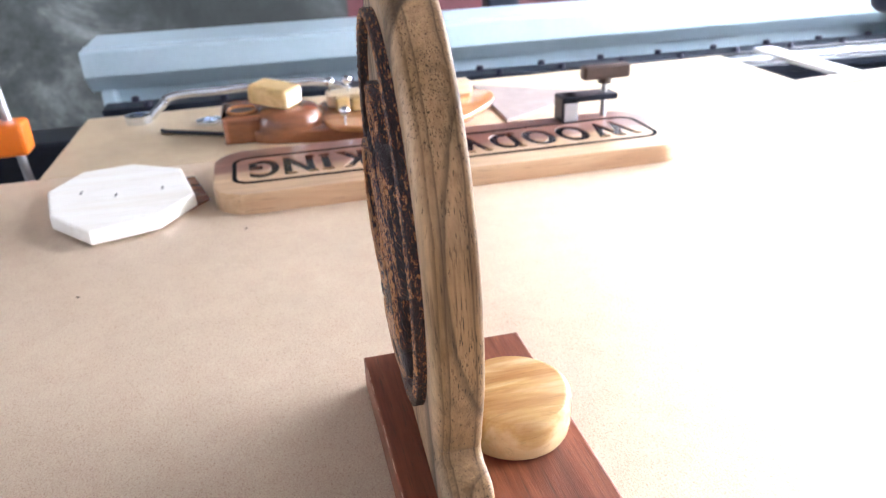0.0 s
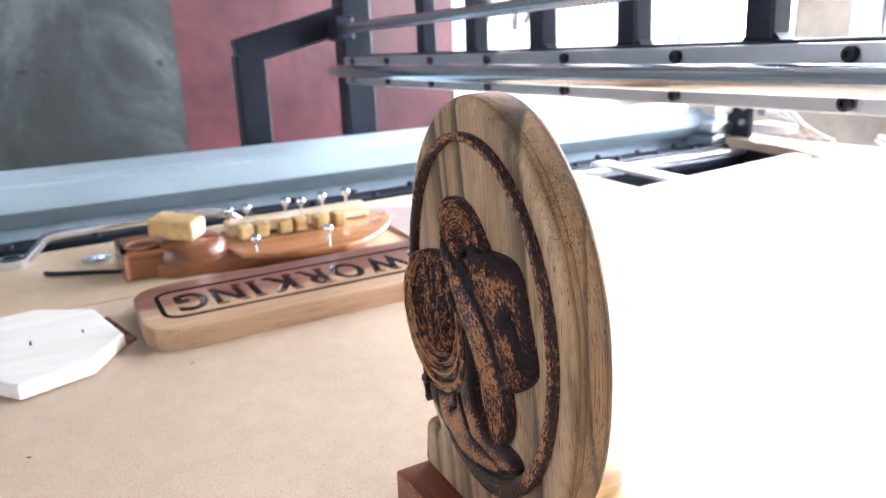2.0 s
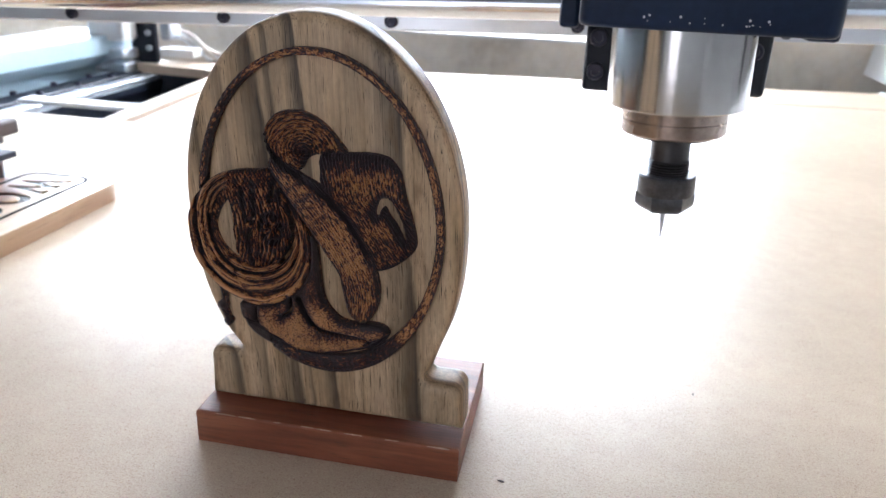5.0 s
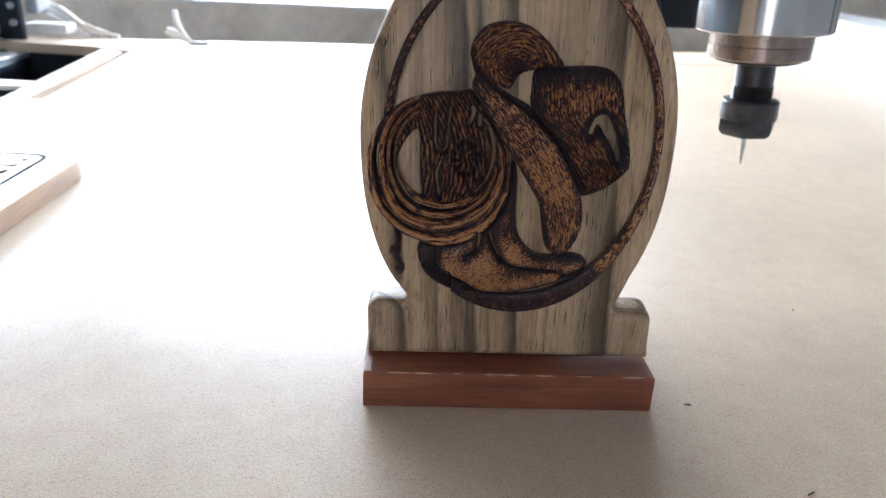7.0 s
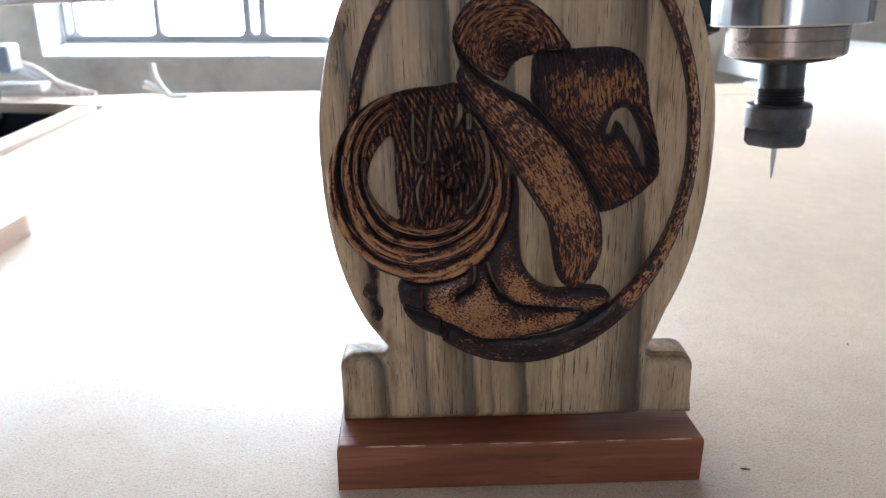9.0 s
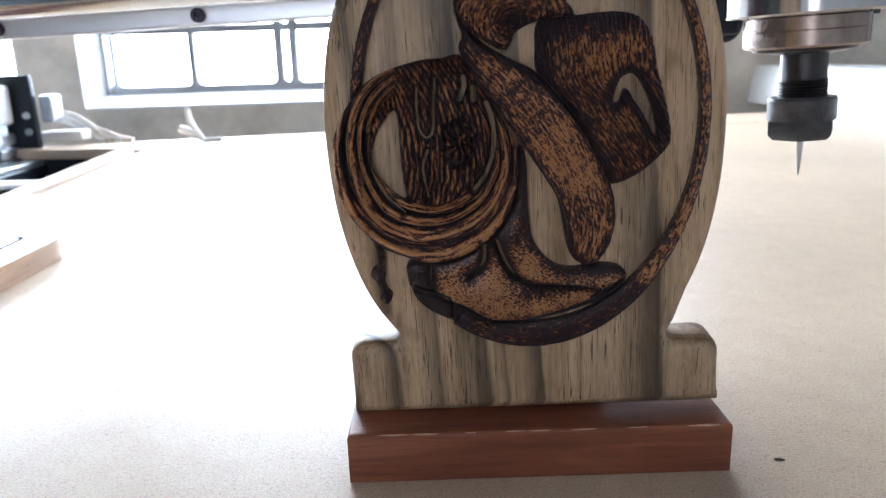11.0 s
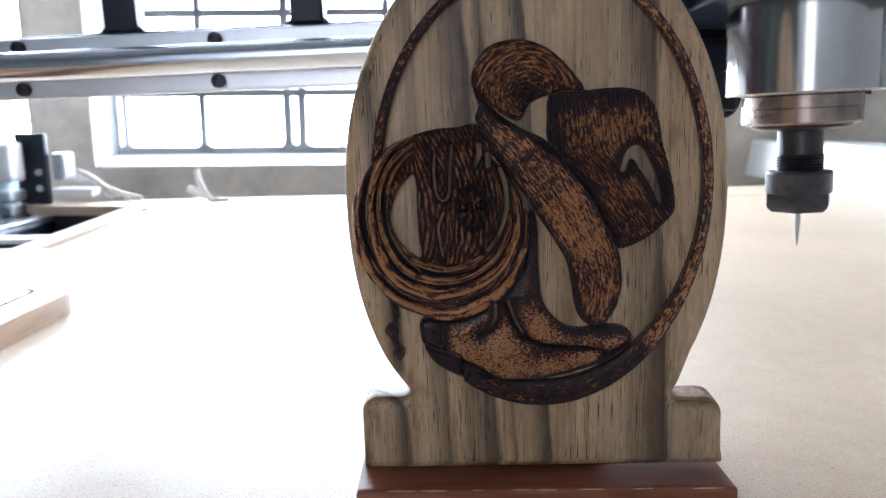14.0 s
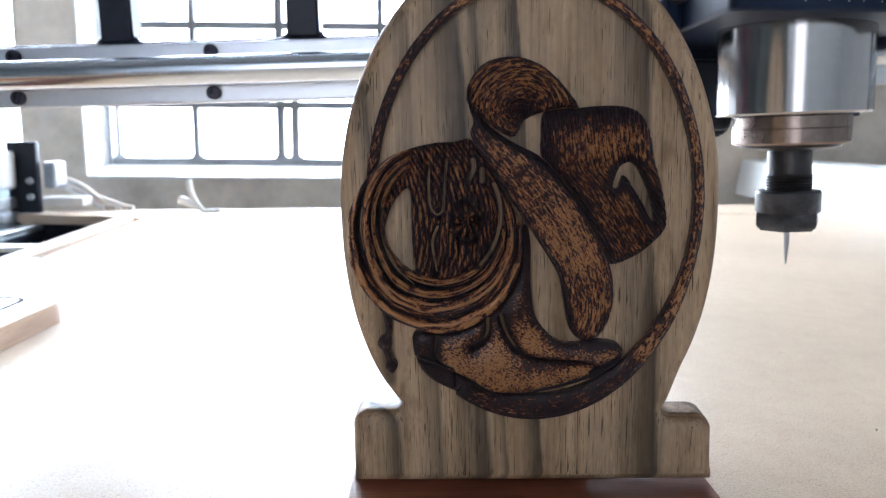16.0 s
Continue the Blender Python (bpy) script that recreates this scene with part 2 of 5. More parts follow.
def fibreboard(name, base, glare):
    m, n, l, b = shader(name, glare, spec=0.32)
    v = coords(n, l, (1, 1, 1))
    big, mid, fine = noise_tex(n, l, v, 5, 4, 0.6, 0.5), noise_tex(n, l, v, 60, 4, 0.6), noise_tex(n, l, v, 1150, 4, 0.7)
    c = ramp(n, l, big, [(0.3, tuple(x * 0.90 for x in base)), (0.7, tuple(min(1, x * 1.06) for x in base))])
    c = blend(n, l, 0.22, c, ramp(n, l, mid, [(0.35, (0.38, 0.37, 0.36)), (0.65, (0.6, 0.6, 0.6))]), "OVERLAY")
    c = blend(n, l, 0.40, c, ramp(n, l, fine, [(0.34, (0.16, 0.15, 0.14)), (0.47, (0.48, 0.48, 0.48)), (0.64, (0.74, 0.74, 0.74))]), "OVERLAY")
    fibre = noise_tex(n, l, coords(n, l, (520, 900, 500), (0, 0, 35)), 1.0, 3, 0.7, 1.2)
    c = blend(n, l, 0.42, c, ramp(n, l, fibre, [(0.34, (0.22, 0.20, 0.17)), (0.44, (0.5, 0.5, 0.5)), (0.66, (0.62, 0.62, 0.62))]), "OVERLAY")
    specks = ramp(n, l, noise_tex(n, l, coords(n, l, (150, 170, 150)), 1.0, 2, 0.5, 0.6), [(0.72, (0, 0, 0)), (0.80, (1, 1, 1))])
    f = n.new("ShaderNodeMath")
    f.operation = "MULTIPLY"
    f.inputs[1].default_value = 0.35
    l.new(specks, f.inputs[0])
    c = blend(n, l, f.outputs[0], c, tuple(x * 0.45 for x in base))
    l.new(c, b.inputs["Base Color"])
    bump(n, l, b, fine, 0.05, 0.0003)
    return m


MDF = fibreboard("fibreboard", (0.63, 0.49, 0.36), 0.42)
PLY = fibreboard("bare_plywood", (0.62, 0.49, 0.33), 0.5)
BLACK_STEEL = painted("black_powder_coat", (0.012, 0.016, 0.027), 0.36, 0.0, 0.3, 12, 0.28)
NAVY = painted("dark_navy_paint", (0.010, 0.020, 0.047), 0.42, 0.0, 0.25, 14, 0.2)
BRUSHED = painted("brushed_steel", (0.42, 0.405, 0.395), 0.15, 1.0, 0.06, 30, relief=0.03)
BLUE_GREY = painted("blue_grey_sheet_metal", (0.43, 0.56, 0.64), 0.38, 0.0, 0.08, 6)
ALU = painted("extruded_aluminium", (0.70, 0.73, 0.78), 0.34, 0.85, 0.06, 20)
CHROME = painted("hardened_steel_rod", (0.76, 0.82, 0.90), 0.17, 1.0, 0.02, 30, relief=0.0)
GREY_METAL = painted("grey_metal", (0.42, 0.43, 0.46), 0.35, 0.9, 0.15, 25)
SLOT_STEEL = painted("dull_blue_grey_steel", (0.075, 0.095, 0.125), 0.6, 0.0, 0.2, 25, 0.2)
BOLT = painted("blackened_bolt", (0.045, 0.046, 0.070), 0.4, 0.6, 0.3, 90)
DARK_STEEL = painted("oxide_black_steel", (0.045, 0.043, 0.045), 0.36, 0.6, 0.3, 60)
NUT_STEEL = painted("worn_black_nut", (0.060, 0.062, 0.070), 0.33, 0.5, 0.35, 120, relief=0.25, fine=700)
COLLAR_STEEL = painted("stained_steel", (0.27, 0.215, 0.185), 0.26, 0.95, 0.3, 40)


def patchy_concrete():
    """Grey concrete with pale blooms, darkened over a broad upright band."""
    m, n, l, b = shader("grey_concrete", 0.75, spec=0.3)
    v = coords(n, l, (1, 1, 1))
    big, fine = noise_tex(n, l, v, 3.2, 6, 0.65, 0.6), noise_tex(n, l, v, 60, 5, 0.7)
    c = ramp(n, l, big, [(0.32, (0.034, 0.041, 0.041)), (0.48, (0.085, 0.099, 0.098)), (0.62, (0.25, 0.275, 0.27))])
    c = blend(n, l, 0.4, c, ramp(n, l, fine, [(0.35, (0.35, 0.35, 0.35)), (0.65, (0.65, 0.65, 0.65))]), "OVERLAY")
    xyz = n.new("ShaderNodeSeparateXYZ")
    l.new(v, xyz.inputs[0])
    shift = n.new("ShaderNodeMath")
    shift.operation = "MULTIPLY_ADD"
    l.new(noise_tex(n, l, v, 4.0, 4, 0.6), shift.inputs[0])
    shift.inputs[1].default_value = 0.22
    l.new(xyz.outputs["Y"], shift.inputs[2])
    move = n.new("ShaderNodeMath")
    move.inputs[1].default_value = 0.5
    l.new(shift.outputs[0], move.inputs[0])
    dark_band = ramp(n, l, move.outputs[0], [(0.20, (0.0, 0.0, 0.0)), (0.36, (0.62, 0.62, 0.62)), (0.52, (0.74, 0.74, 0.74)), (0.58, (0.80, 0.80, 0.80)), (0.67, (0.82, 0.82, 0.82)), (0.76, (0.55, 0.55, 0.55))])
    l.new(blend(n, l, dark_band, c, (0.022, 0.026, 0.026)), b.inputs["Base Color"])
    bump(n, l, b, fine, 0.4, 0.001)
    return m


CONCRETE = patchy_concrete()
RED_PAINT = painted("faded_red_wall_paint", (0.100, 0.029, 0.035), 0.5, 0.0, 0.5, 3.0, 0.4, 0.3, 30)
PLASTER = painted("beige_plaster", (0.78, 0.70, 0.60), 0.85, 0.0, 0.30, 4.5, 0.3, 0.4, 45)
WHITE_WALL = painted("white_wall_paint", (0.78, 0.78, 0.78), 0.7, 0.0, 0.06, 3, 0.3, 0.2, 40)
DARK_CEILING = painted("dark_unseen_ceiling", (0.20, 0.19, 0.18), 0.8, 0.0, 0.2, 4, 0.3)
GREY_FLOOR = painted("grey_floor", (0.22, 0.21, 0.20), 0.7, 0.0, 0.3, 4, 0.3)
WHITE_PAINT = painted("white_paint", (0.80, 0.80, 0.79), 0.5, 0.0, 0.06, 9)
FRAME_PAINT = painted("grey_window_frame", (0.25, 0.255, 0.27), 0.5, 0.0, 0.15, 20)
MATT_BLACK = painted("matt_black_inlay", (0.006, 0.006, 0.007), 0.7, 0.0, 0.2, 60, 0.08, 0.5, 220)
BLACK_RESIN = painted("glossy_black_resin", (0.006, 0.006, 0.008), 0.14, 0.0, 0.2, 60, 0.45, 0.5, 220)
ORANGE = painted("orange_plastic", (0.75, 0.16, 0.01), 0.35, 0.0, 0.08, 30)
BROWN_KNOB = painted("dark_brown_plastic", (0.06, 0.035, 0.028), 0.4, 0.0, 0.2, 40)
PAPER = painted("pinkish_grey_veneer", (0.36, 0.29, 0.27), 0.6, 0.0, 0.15, 20)
CABLE = painted("beige_cable_sheath", (0.62, 0.55, 0.48), 0.5, 0.0, 0.1, 60)
WHITE_PLASTIC = painted("white_plastic", (0.8, 0.8, 0.8), 0.4, 0.0, 0.05, 40)
LETTER_GREY = painted("faded_black_lettering", (0.05, 0.05, 0.055), 0.7, 0.0, 0.4, 12)


def glow(name, strength, colour=(0.93, 0.97, 1.0)):
    m, n, l, b = shader(name)
    b.inputs["Base Color"].default_value = (0, 0, 0, 1)
    b.inputs["Emission Color"].default_value = (*colour, 1)
    b.inputs["Emission Strength"].default_value = strength
    return m


# ---- mesh helpers ----
def part(name, bm, material, parent=None, label="", smooth=False):
    """Links a bmesh as one mesh object, under a thing or a part."""
    bmesh.ops.recalc_face_normals(bm, faces=bm.faces)
    me = bpy.data.meshes.new(name)
    bm.to_mesh(me)
    bm.free()
    me.materials.append(material)
    if smooth:
        me.polygons.foreach_set("use_smooth", [True] * len(me.polygons))
        me.set_sharp_from_angle(angle=radians(smooth if smooth is not True else 40))
    ob = new(name, me)
    ob.parent = parent
    if label:
        tagged(ob, label)
    return ob


def thing(name, label, category, at=None, group="", kind=""):
    e = new(name)
    e.empty_display_size = 0.02
    if at is not None:
        e.matrix_world = at
    return tagged(e, label, category, group, kind)


def box(bm, lo, hi, bevel=0.0, seg=2, m=None):
    r = bmesh.ops.create_cube(bm, size=1)
    v = r["verts"]
    for p in v:
        p.co = Vector([lo[i] + (p.co[i] + 0.5) * (hi[i] - lo[i]) for i in range(3)])
    if bevel:
        e = list({e for p in v for e in p.link_edges})
        v = [x for x in bmesh.ops.bevel(bm, geom=e, offset=bevel, segments=seg, affect="EDGES", profile=0.5)["verts"]]
    if m is not None:
        bmesh.ops.transform(bm, matrix=m, verts=list({x for x in v if x.is_valid}))
    return bm


def boxed(lo, hi, bevel=0.0, seg=2):
    return box(bmesh.new(), lo, hi, bevel, seg)


def lathe(bm, profile, seg=48, at=(0, 0, 0), m=None):
    """Turns (radius, height) steps round the z axis; m: then moves it."""
    rings = []
    for r, z in profile:
        if r < 1e-6:
            rings.append([bm.verts.new((at[0], at[1], at[2] + z))])
        else:
            rings.append([bm.verts.new((at[0] + r * math.cos(2 * math.pi * i / seg), at[1] + r * math.sin(2 * math.pi * i / seg), at[2] + z)) for i in range(seg)])
    for a, b in zip(rings, rings[1:]):
        for i in range(seg):
            j = (i + 1) % seg
            q = [a[i % len(a)], a[j % len(a)], b[j % len(b)], b[i % len(b)]]
            q = [x for k, x in enumerate(q) if x not in q[:k]]
            if len(q) > 2:
                bm.faces.new(q)
    for ring in (rings[0], rings[-1]):
        if len(ring) > 2:
            bm.faces.new(ring)
    if m is not None:
        for v in (v for ring in rings for v in ring):
            v.co = m @ v.co
    return bm


def rod(bm, a, b, r, seg=20, r2=None):
    a, b = Vector(a), Vector(b)
    m = Matrix.Translation(a) @ (b - a).to_track_quat("Z", "Y").to_matrix().to_4x4()
    return lathe(bm, [(r, 0), (r if r2 is None else r2, (b - a).length)], seg, (0, 0, 0), m)


def catmull(pts, steps, closed=False):
    n, out = len(pts), []
    for i in range(n if closed else n - 1):
        p = [Vector(pts[(i + k) % n] if closed else pts[min(max(i + k, 0), n - 1)]) for k in (-1, 0, 1, 2)]
        for s in range(steps):
            t = s / steps
            out.append(0.5 * (2 * p[1] + (p[2] - p[0]) * t + (2 * p[0] - 5 * p[1] + 4 * p[2] - p[3]) * t * t + (3 * p[1] - p[0] - 3 * p[2] + p[3]) * t ** 3))
    if not closed:
        out.append(Vector(pts[-1]))
    return out


def tube(bm, pts, r, seg=12, steps=8):
    line = catmull(pts, steps)
    rings, up = [], Vector((0.13, 0.21, 0.97))
    for i, p in enumerate(line):
        d = (line[min(i + 1, len(line) - 1)] - line[max(i - 1, 0)]).normalized()
        s = d.cross(up).normalized()
        u = s.cross(d)
        rings.append([bm.verts.new(p + r * (math.cos(2 * math.pi * k / seg) * s + math.sin(2 * math.pi * k / seg) * u)) for k in range(seg)])
    for a, b in zip(rings, rings[1:]):
        for k in range(seg):
            bm.faces.new((a[k], a[(k + 1) % seg], b[(k + 1) % seg], b[k]))
    bm.faces.new(rings[0])
    bm.faces.new(rings[-1])
    return bm


def slab(bm, outline, z0, z1, round_top=0.0, round_low=0.0, steps=4):
    """An upright prism over an outline (counter-clockwise x, y) with rounded rims."""
    pts = [Vector(p) for p in outline]
    n = len(pts)
    inward = []
    for i in range(n):
        d = (pts[(i + 1) % n] - pts[i - 1]).normalized()
        inward.append(Vector((-d.y, d.x)))
    loops = []
    def ring(off, z):
        loops.append([bm.verts.new((*(p + q * off), z)) for p, q in zip(pts, inward)])
    if round_low:
        for s in range(steps):
            a = s / steps * math.pi / 2
            ring(round_low * (1 - math.sin(a)), z0 + round_low * (1 - math.cos(a)))
    ring(0, z0 + round_low)
    ring(0, z1 - round_top)
    if round_top:
        for s in range(1, steps + 1):
            a = s / steps * math.pi / 2
            ring(round_top * (1 - math.cos(a)), z1 - round_top * (1 - math.sin(a)))
    for a, b in zip(loops, loops[1:]):
        for i in range(n):
            bm.faces.new((a[i], a[(i + 1) % n], b[(i + 1) % n], b[i]))
    bm.faces.new(loops[0])
    bm.faces.new(loops[-1])
    return bm


def rounded(x0, y0, x1, y1, r, seg=8):
    out = []
    for cx, cy, a0 in ((x1 - r, y0 + r, -90), (x1 - r, y1 - r, 0), (x0 + r, y1 - r, 90), (x0 + r, y0 + r, 180)):
        out += [(cx + r * math.cos(radians(a0 + 90 * i / seg)), cy + r * math.sin(radians(a0 + 90 * i / seg))) for i in range(seg + 1)]
    return out


# ---- the room ----
X0, X1, Y0, Y1, FLOOR, CEIL = -1.7, 2.4, -2.6, 1.7, -0.85, 1.9


def wall(name, label, lo, hi, material):
    return tagged(part(name, boxed(lo, hi), material), label, "wall", kind="structure")


tagged(part("floor", boxed((X0 - 0.2, Y0 - 0.2, FLOOR - 0.1), (X1 + 0.2, Y1 + 0.2, FLOOR)), GREY_FLOOR), "grey concrete workshop floor", "floor", kind="structure")
# unseen ceiling, kept dark to cut the light bounced onto the bed
tagged(part("ceiling", boxed((X0 - 0.2, Y0 - 0.2, CEIL), (X1 + 0.2, Y1 + 0.2, CEIL + 0.1)), DARK_CEILING), "unseen dark grey ceiling added to limit bounced light", "ceiling", kind="structure")
wall("wall_west", "grey concrete wall with pale patches, a darker stretch and small holes", (X0 - 0.2, Y0 - 0.2, FLOOR), (X0, 0.2, CEIL), CONCRETE)
wall("wall_west_red", "faded red painted stretch of wall", (X0 - 0.2, 0.2, FLOOR), (X0, 0.98, CEIL), RED_PAINT)
wall("wall_west_white", "bright white painted stretch of wall with lettering", (X0 - 0.2, 0.98, FLOOR), (X0, Y1 + 0.2, CEIL), WHITE_WALL)
# unseen east wall, white to throw light back into the room
wall("wall_east", "unseen white wall added to bounce light", (X1, Y0 - 0.2, FLOOR), (X1 + 0.2, Y1 + 0.2, CEIL), WHITE_WALL)
west = bpy.data.objects["wall_west"]
for y, z in ((-0.138, 0.162), (-0.095, 0.160), (0.157, 0.170)):
    o = part("fixing_hole", lathe(bmesh.new(), [(0.009, 0.0), (0.0085, 0.0016), (0.006, 0.0012), (0, 0.0008)], 20), BOLT, west, "small dark fixing hole")
    o.matrix_basis = pose(X0 - 0.0004, y, z, 0, 90, 0)
# the window wall, in pieces round its two openings
WA, WB, WC, WD, SILL, HEAD = -1.62, -1.10, -0.945, 0.52, 0.055, 1.35
LEDGE = 0.036
bm = bmesh.new()
for lo, hi in (((X0, Y1, FLOOR), (X1, Y1 + 0.22, LEDGE)), ((X0, Y1, HEAD), (X1, Y1 + 0.22, CEIL)), ((X0, Y1, LEDGE), (WA, Y1 + 0.22, HEAD)),
               ((WB, Y1, LEDGE), (WC, Y1 + 0.22, HEAD)), ((WD, Y1, LEDGE), (X1, Y1 + 0.22, HEAD))):
    box(bm, lo, hi)
tagged(part("wall_north", bm, PLASTER), "beige plastered wall below and between bright windows", "wall", kind="structure")
# the unseen wall behind, white to bounce fill light, with an open doorway
DA, DB, DH = -1.15, -0.35, 1.2
bm = bmesh.new()
for lo, hi in (((X0, Y0 - 0.2, FLOOR), (DA, Y0, CEIL)), ((DB, Y0 - 0.2, FLOOR), (X1, Y0, CEIL)), ((DA, Y0 - 0.2, DH), (DB, Y0, CEIL))):
    box(bm, lo, hi)
tagged(part("wall_south", bm, WHITE_WALL), "unseen white wall added for fill light, with an open doorway", "wall", kind="structure")
tagged(part("backdrop_windows", boxed((X0 - 0.6, Y1 + 0.60, -0.3), (WD + 0.7, Y1 + 0.62, 2.2)), glow("overcast_sky", WINDOW_GLOW, (0.87, 0.95, 1.0))), "bright overcast sky outside the windows", "sky", kind="structure")
tagged(part("backdrop_doorway", boxed((DA - 0.3, Y0 - 0.62, FLOOR), (DB + 0.3, Y0 - 0.6, DH + 0.3)), glow("daylight_outside_door", DOOR_GLOW, (0.97, 0.96, 0.98))), "daylight outside the doorway", "sky", kind="structure")


def window(name, x0, x1, columns, first, row):
    """A steel window of small panes, with a white reveal and sill."""
    w = thing(name, "grey steel window of small panes with white reveal", "window", pose(0, 0, 0), kind="structure")
    y = Y1 + 0.10
    for n, ring in (("reveal", ((x0 - 0.0005, Y1 - 0.003), (x0 + 0.004, Y1 - 0.003), (x0 + 0.016, y + 0.1), (x0 - 0.0005, y + 0.1))),
                    ("reveal", ((x1 + 0.0005, Y1 - 0.003), (x1 - 0.004, Y1 - 0.003), (x1 - 0.016, y + 0.1), (x1 + 0.0005, y + 0.1)))):
        part(n, slab(bmesh.new(), ring, LEDGE + 0.001, HEAD - 0.001, 0.0004, 0.0004, 1), WHITE_PAINT, w)
    bm = bmesh.new()
    ends = [[bm.verts.new((x, py, pz)) for py, pz in ((Y1 - 0.004, LEDGE - 0.004), (Y1 - 0.004, LEDGE + 0.002), (y + 0.03, SILL + 0.016), (y + 0.1, SILL + 0.016), (y + 0.1, LEDGE + 0.0005), (Y1, LEDGE + 0.0005), (Y1, LEDGE - 0.004))] for x in (x0 + 0.017, x1 - 0.017)]
    for i in range(7):
        bm.faces.new((ends[0][i], ends[0][(i + 1) % 7], ends[1][(i + 1) % 7], ends[1][i]))
    bm.faces.new(ends[0]), bm.faces.new(ends[1])
    part("window_sill", bm, WHITE_PAINT, w, "sloping white painted sill")
    a, b, lo, hi = x0 + 0.03, x1 - 0.03, SILL + 0.022, HEAD - 0.02
    for n, p, q in (("frame_bar", (a - 0.013, y, lo - 0.014), (a - 0.004, y + 0.03, hi)), ("frame_bar", (b - 0.006, y, lo - 0.014), (b + 0.014, y + 0.03, hi)),
                    ("frame_bar", (a, y, lo - 0.014), (b, y + 0.03, lo + 0.006)), ("frame_bar", (a, y, hi - 0.006), (b, y + 0.03, hi + 0.014))):
        part(n, boxed(p, q, 0.002), FRAME_PAINT, w)
    for x, wide in columns:
        part("mullion", boxed((x - wide / 2, y + 0.004, lo), (x + wide / 2, y + 0.028, hi), 0.002), FRAME_PAINT, w)
    # small added wedges imitate the bloom that rounds the panes' corners
    for x, wide in columns:
        for s in (-1, 1):
            bm = bmesh.new()
            e = x + s * wide / 2
            v = [bm.verts.new((px, yy, pz)) for yy in (y + 0.008, y + 0.024) for px, pz in ((e, lo + 0.005), (e + s * 0.011, lo + 0.005), (e, lo + 0.016))]
            for f in ((0, 1, 2), (3, 4, 5), (0, 1, 4, 3), (1, 2, 5, 4), (0, 2, 5, 3)):
                bm.faces.new([v[i] for i in f])
            part("bloom_wedge", bm, FRAME_PAINT, w)
    z = first
    while z < hi - 0.1:
        part("glazing_bar", boxed((a, y + 0.006, z - 0.010), (b, y + 0.026, z + 0.010), 0.002), FRAME_PAINT, w)
        z += row
    return w


window("window_1", WC, WD, [(-0.900, 0.011), (-0.687, 0.017), (-0.4545, 0.021), (-0.4145, 0.021), (-0.180, 0.017), (0.053, 0.021), (0.093, 0.021)], 0.228, 0.211)
window("window_2", WA, WB, [], HEAD, 0.211)

# lettering on the white wall, too worn to be read
sign = thing("wall_lettering", "faded grey painted lettering on the white wall", "lettering", pose(X0, 1.0, 0.22))
for y, z, w, h, a in ((0.05, 0.05, 0.018, 0.12, 14), (0.10, 0.05, 0.018, 0.12, -14), (0.075, 0.03, 0.05, 0.014, 0), (0.20, 0.05, 0.018, 0.11, 0), (0.235, 0.09, 0.05, 0.014, 0), (0.25, 0.04, 0.014, 0.06, -30), (0.37, 0.08, 0.07, 0.014, 20)):
    bm = bmesh.new()
    box(bm, (0.0, -w / 2, -h / 2), (0.003, w / 2, h / 2), m=pose(0.001, y, z, a, 0, 0))
    part("stroke", bm, LETTER_GREY, sign)


# ---- the router's bed and side rails ----
frame_low = thing("machine_frame", "black steel machine frame under the bed boards", "machine frame", pose(0, 0, 0))
# the last row is a black sheet added to keep the open pits dark
for n, lo, hi in (("long_beam", (-0.84, -0.9, -0.16), (-0.76, 1.30, -0.042)), ("long_beam", (0.68, -0.9, -0.13), (0.76, 1.38, -0.0187)), ("long_beam", (0.1, -0.9, -0.13), (0.18, 1.3, -0.055)),
                  ("cross_beam", (-0.76, 1.115, -0.12), (0.68, 1.175, -0.0187)), ("cross_beam", (-0.76, 0.0, -0.115), (0.68, 0.07, -0.0187)), ("cross_beam", (-0.76, -0.8, -0.115), (0.68, -0.73, -0.0187)),
                  ("leg", (-0.84, -0.9, FLOOR), (-0.76, -0.82, -0.16)), ("leg", (-0.84, 1.22, FLOOR), (-0.76, 1.30, -0.16)), ("leg", (0.68, -0.9, FLOOR), (0.76, -0.82, -0.13)), ("leg", (0.68, 1.22, FLOOR), (0.76, 1.3, -0.13)),
                  ("pit_shade", (-0.76, 0.45, -0.14), (-0.40, 1.2, -0.13))):
    part(n, boxed(lo, hi, 0.004), BLACK_STEEL, frame_low)
part("slot_rail", boxed((-0.60, 0.634, -0.05), (-0.49, 1.06, -0.0195), 0.002), SLOT_STEEL, frame_low, "grey metal rail under the slot")
part("cross_beam", boxed((-0.76, 0.714, -0.008), (-0.545, 0.750, -0.001), 0.002), WHITE_PAINT, frame_low, "white painted cross beam")


def board(name, label, outline, material, z0=-0.018, z1=0.0, rim=0.0012):
    return tagged(part(name, slab(bmesh.new(), outline, z0, z1, rim, rim, 2), material), label, "board")


bed = board("bed_board", "large beige fibreboard bed of the router", [(-0.482, -0.95), (0.765, -0.95), (0.765, 1.1985), (-0.38, 1.0770), (-0.545, 1.0550), (-0.545, 1.045), (-0.505, 0.618), (-0.482, 0.612)], MDF)
board("end_board", "narrow beige fibreboard strip at the far end of the bed", [(-0.645, 1.09), (-0.545, 1.0555), (-0.38, 1.0775), (-0.34, 1.0895), (0.765, 1.2070), (0.765, 1.395), (-0.80, 1.165), (-0.80, 1.105)], MDF)
# black liner put in for the shade inside the open joint
bm = bmesh.new()
box(bm, (0.0, 0.0030, -0.017), (1.10, 0.0072, -0.0006), m=pose(-0.34, 1.0818, 0, 0, 0, 6.06))
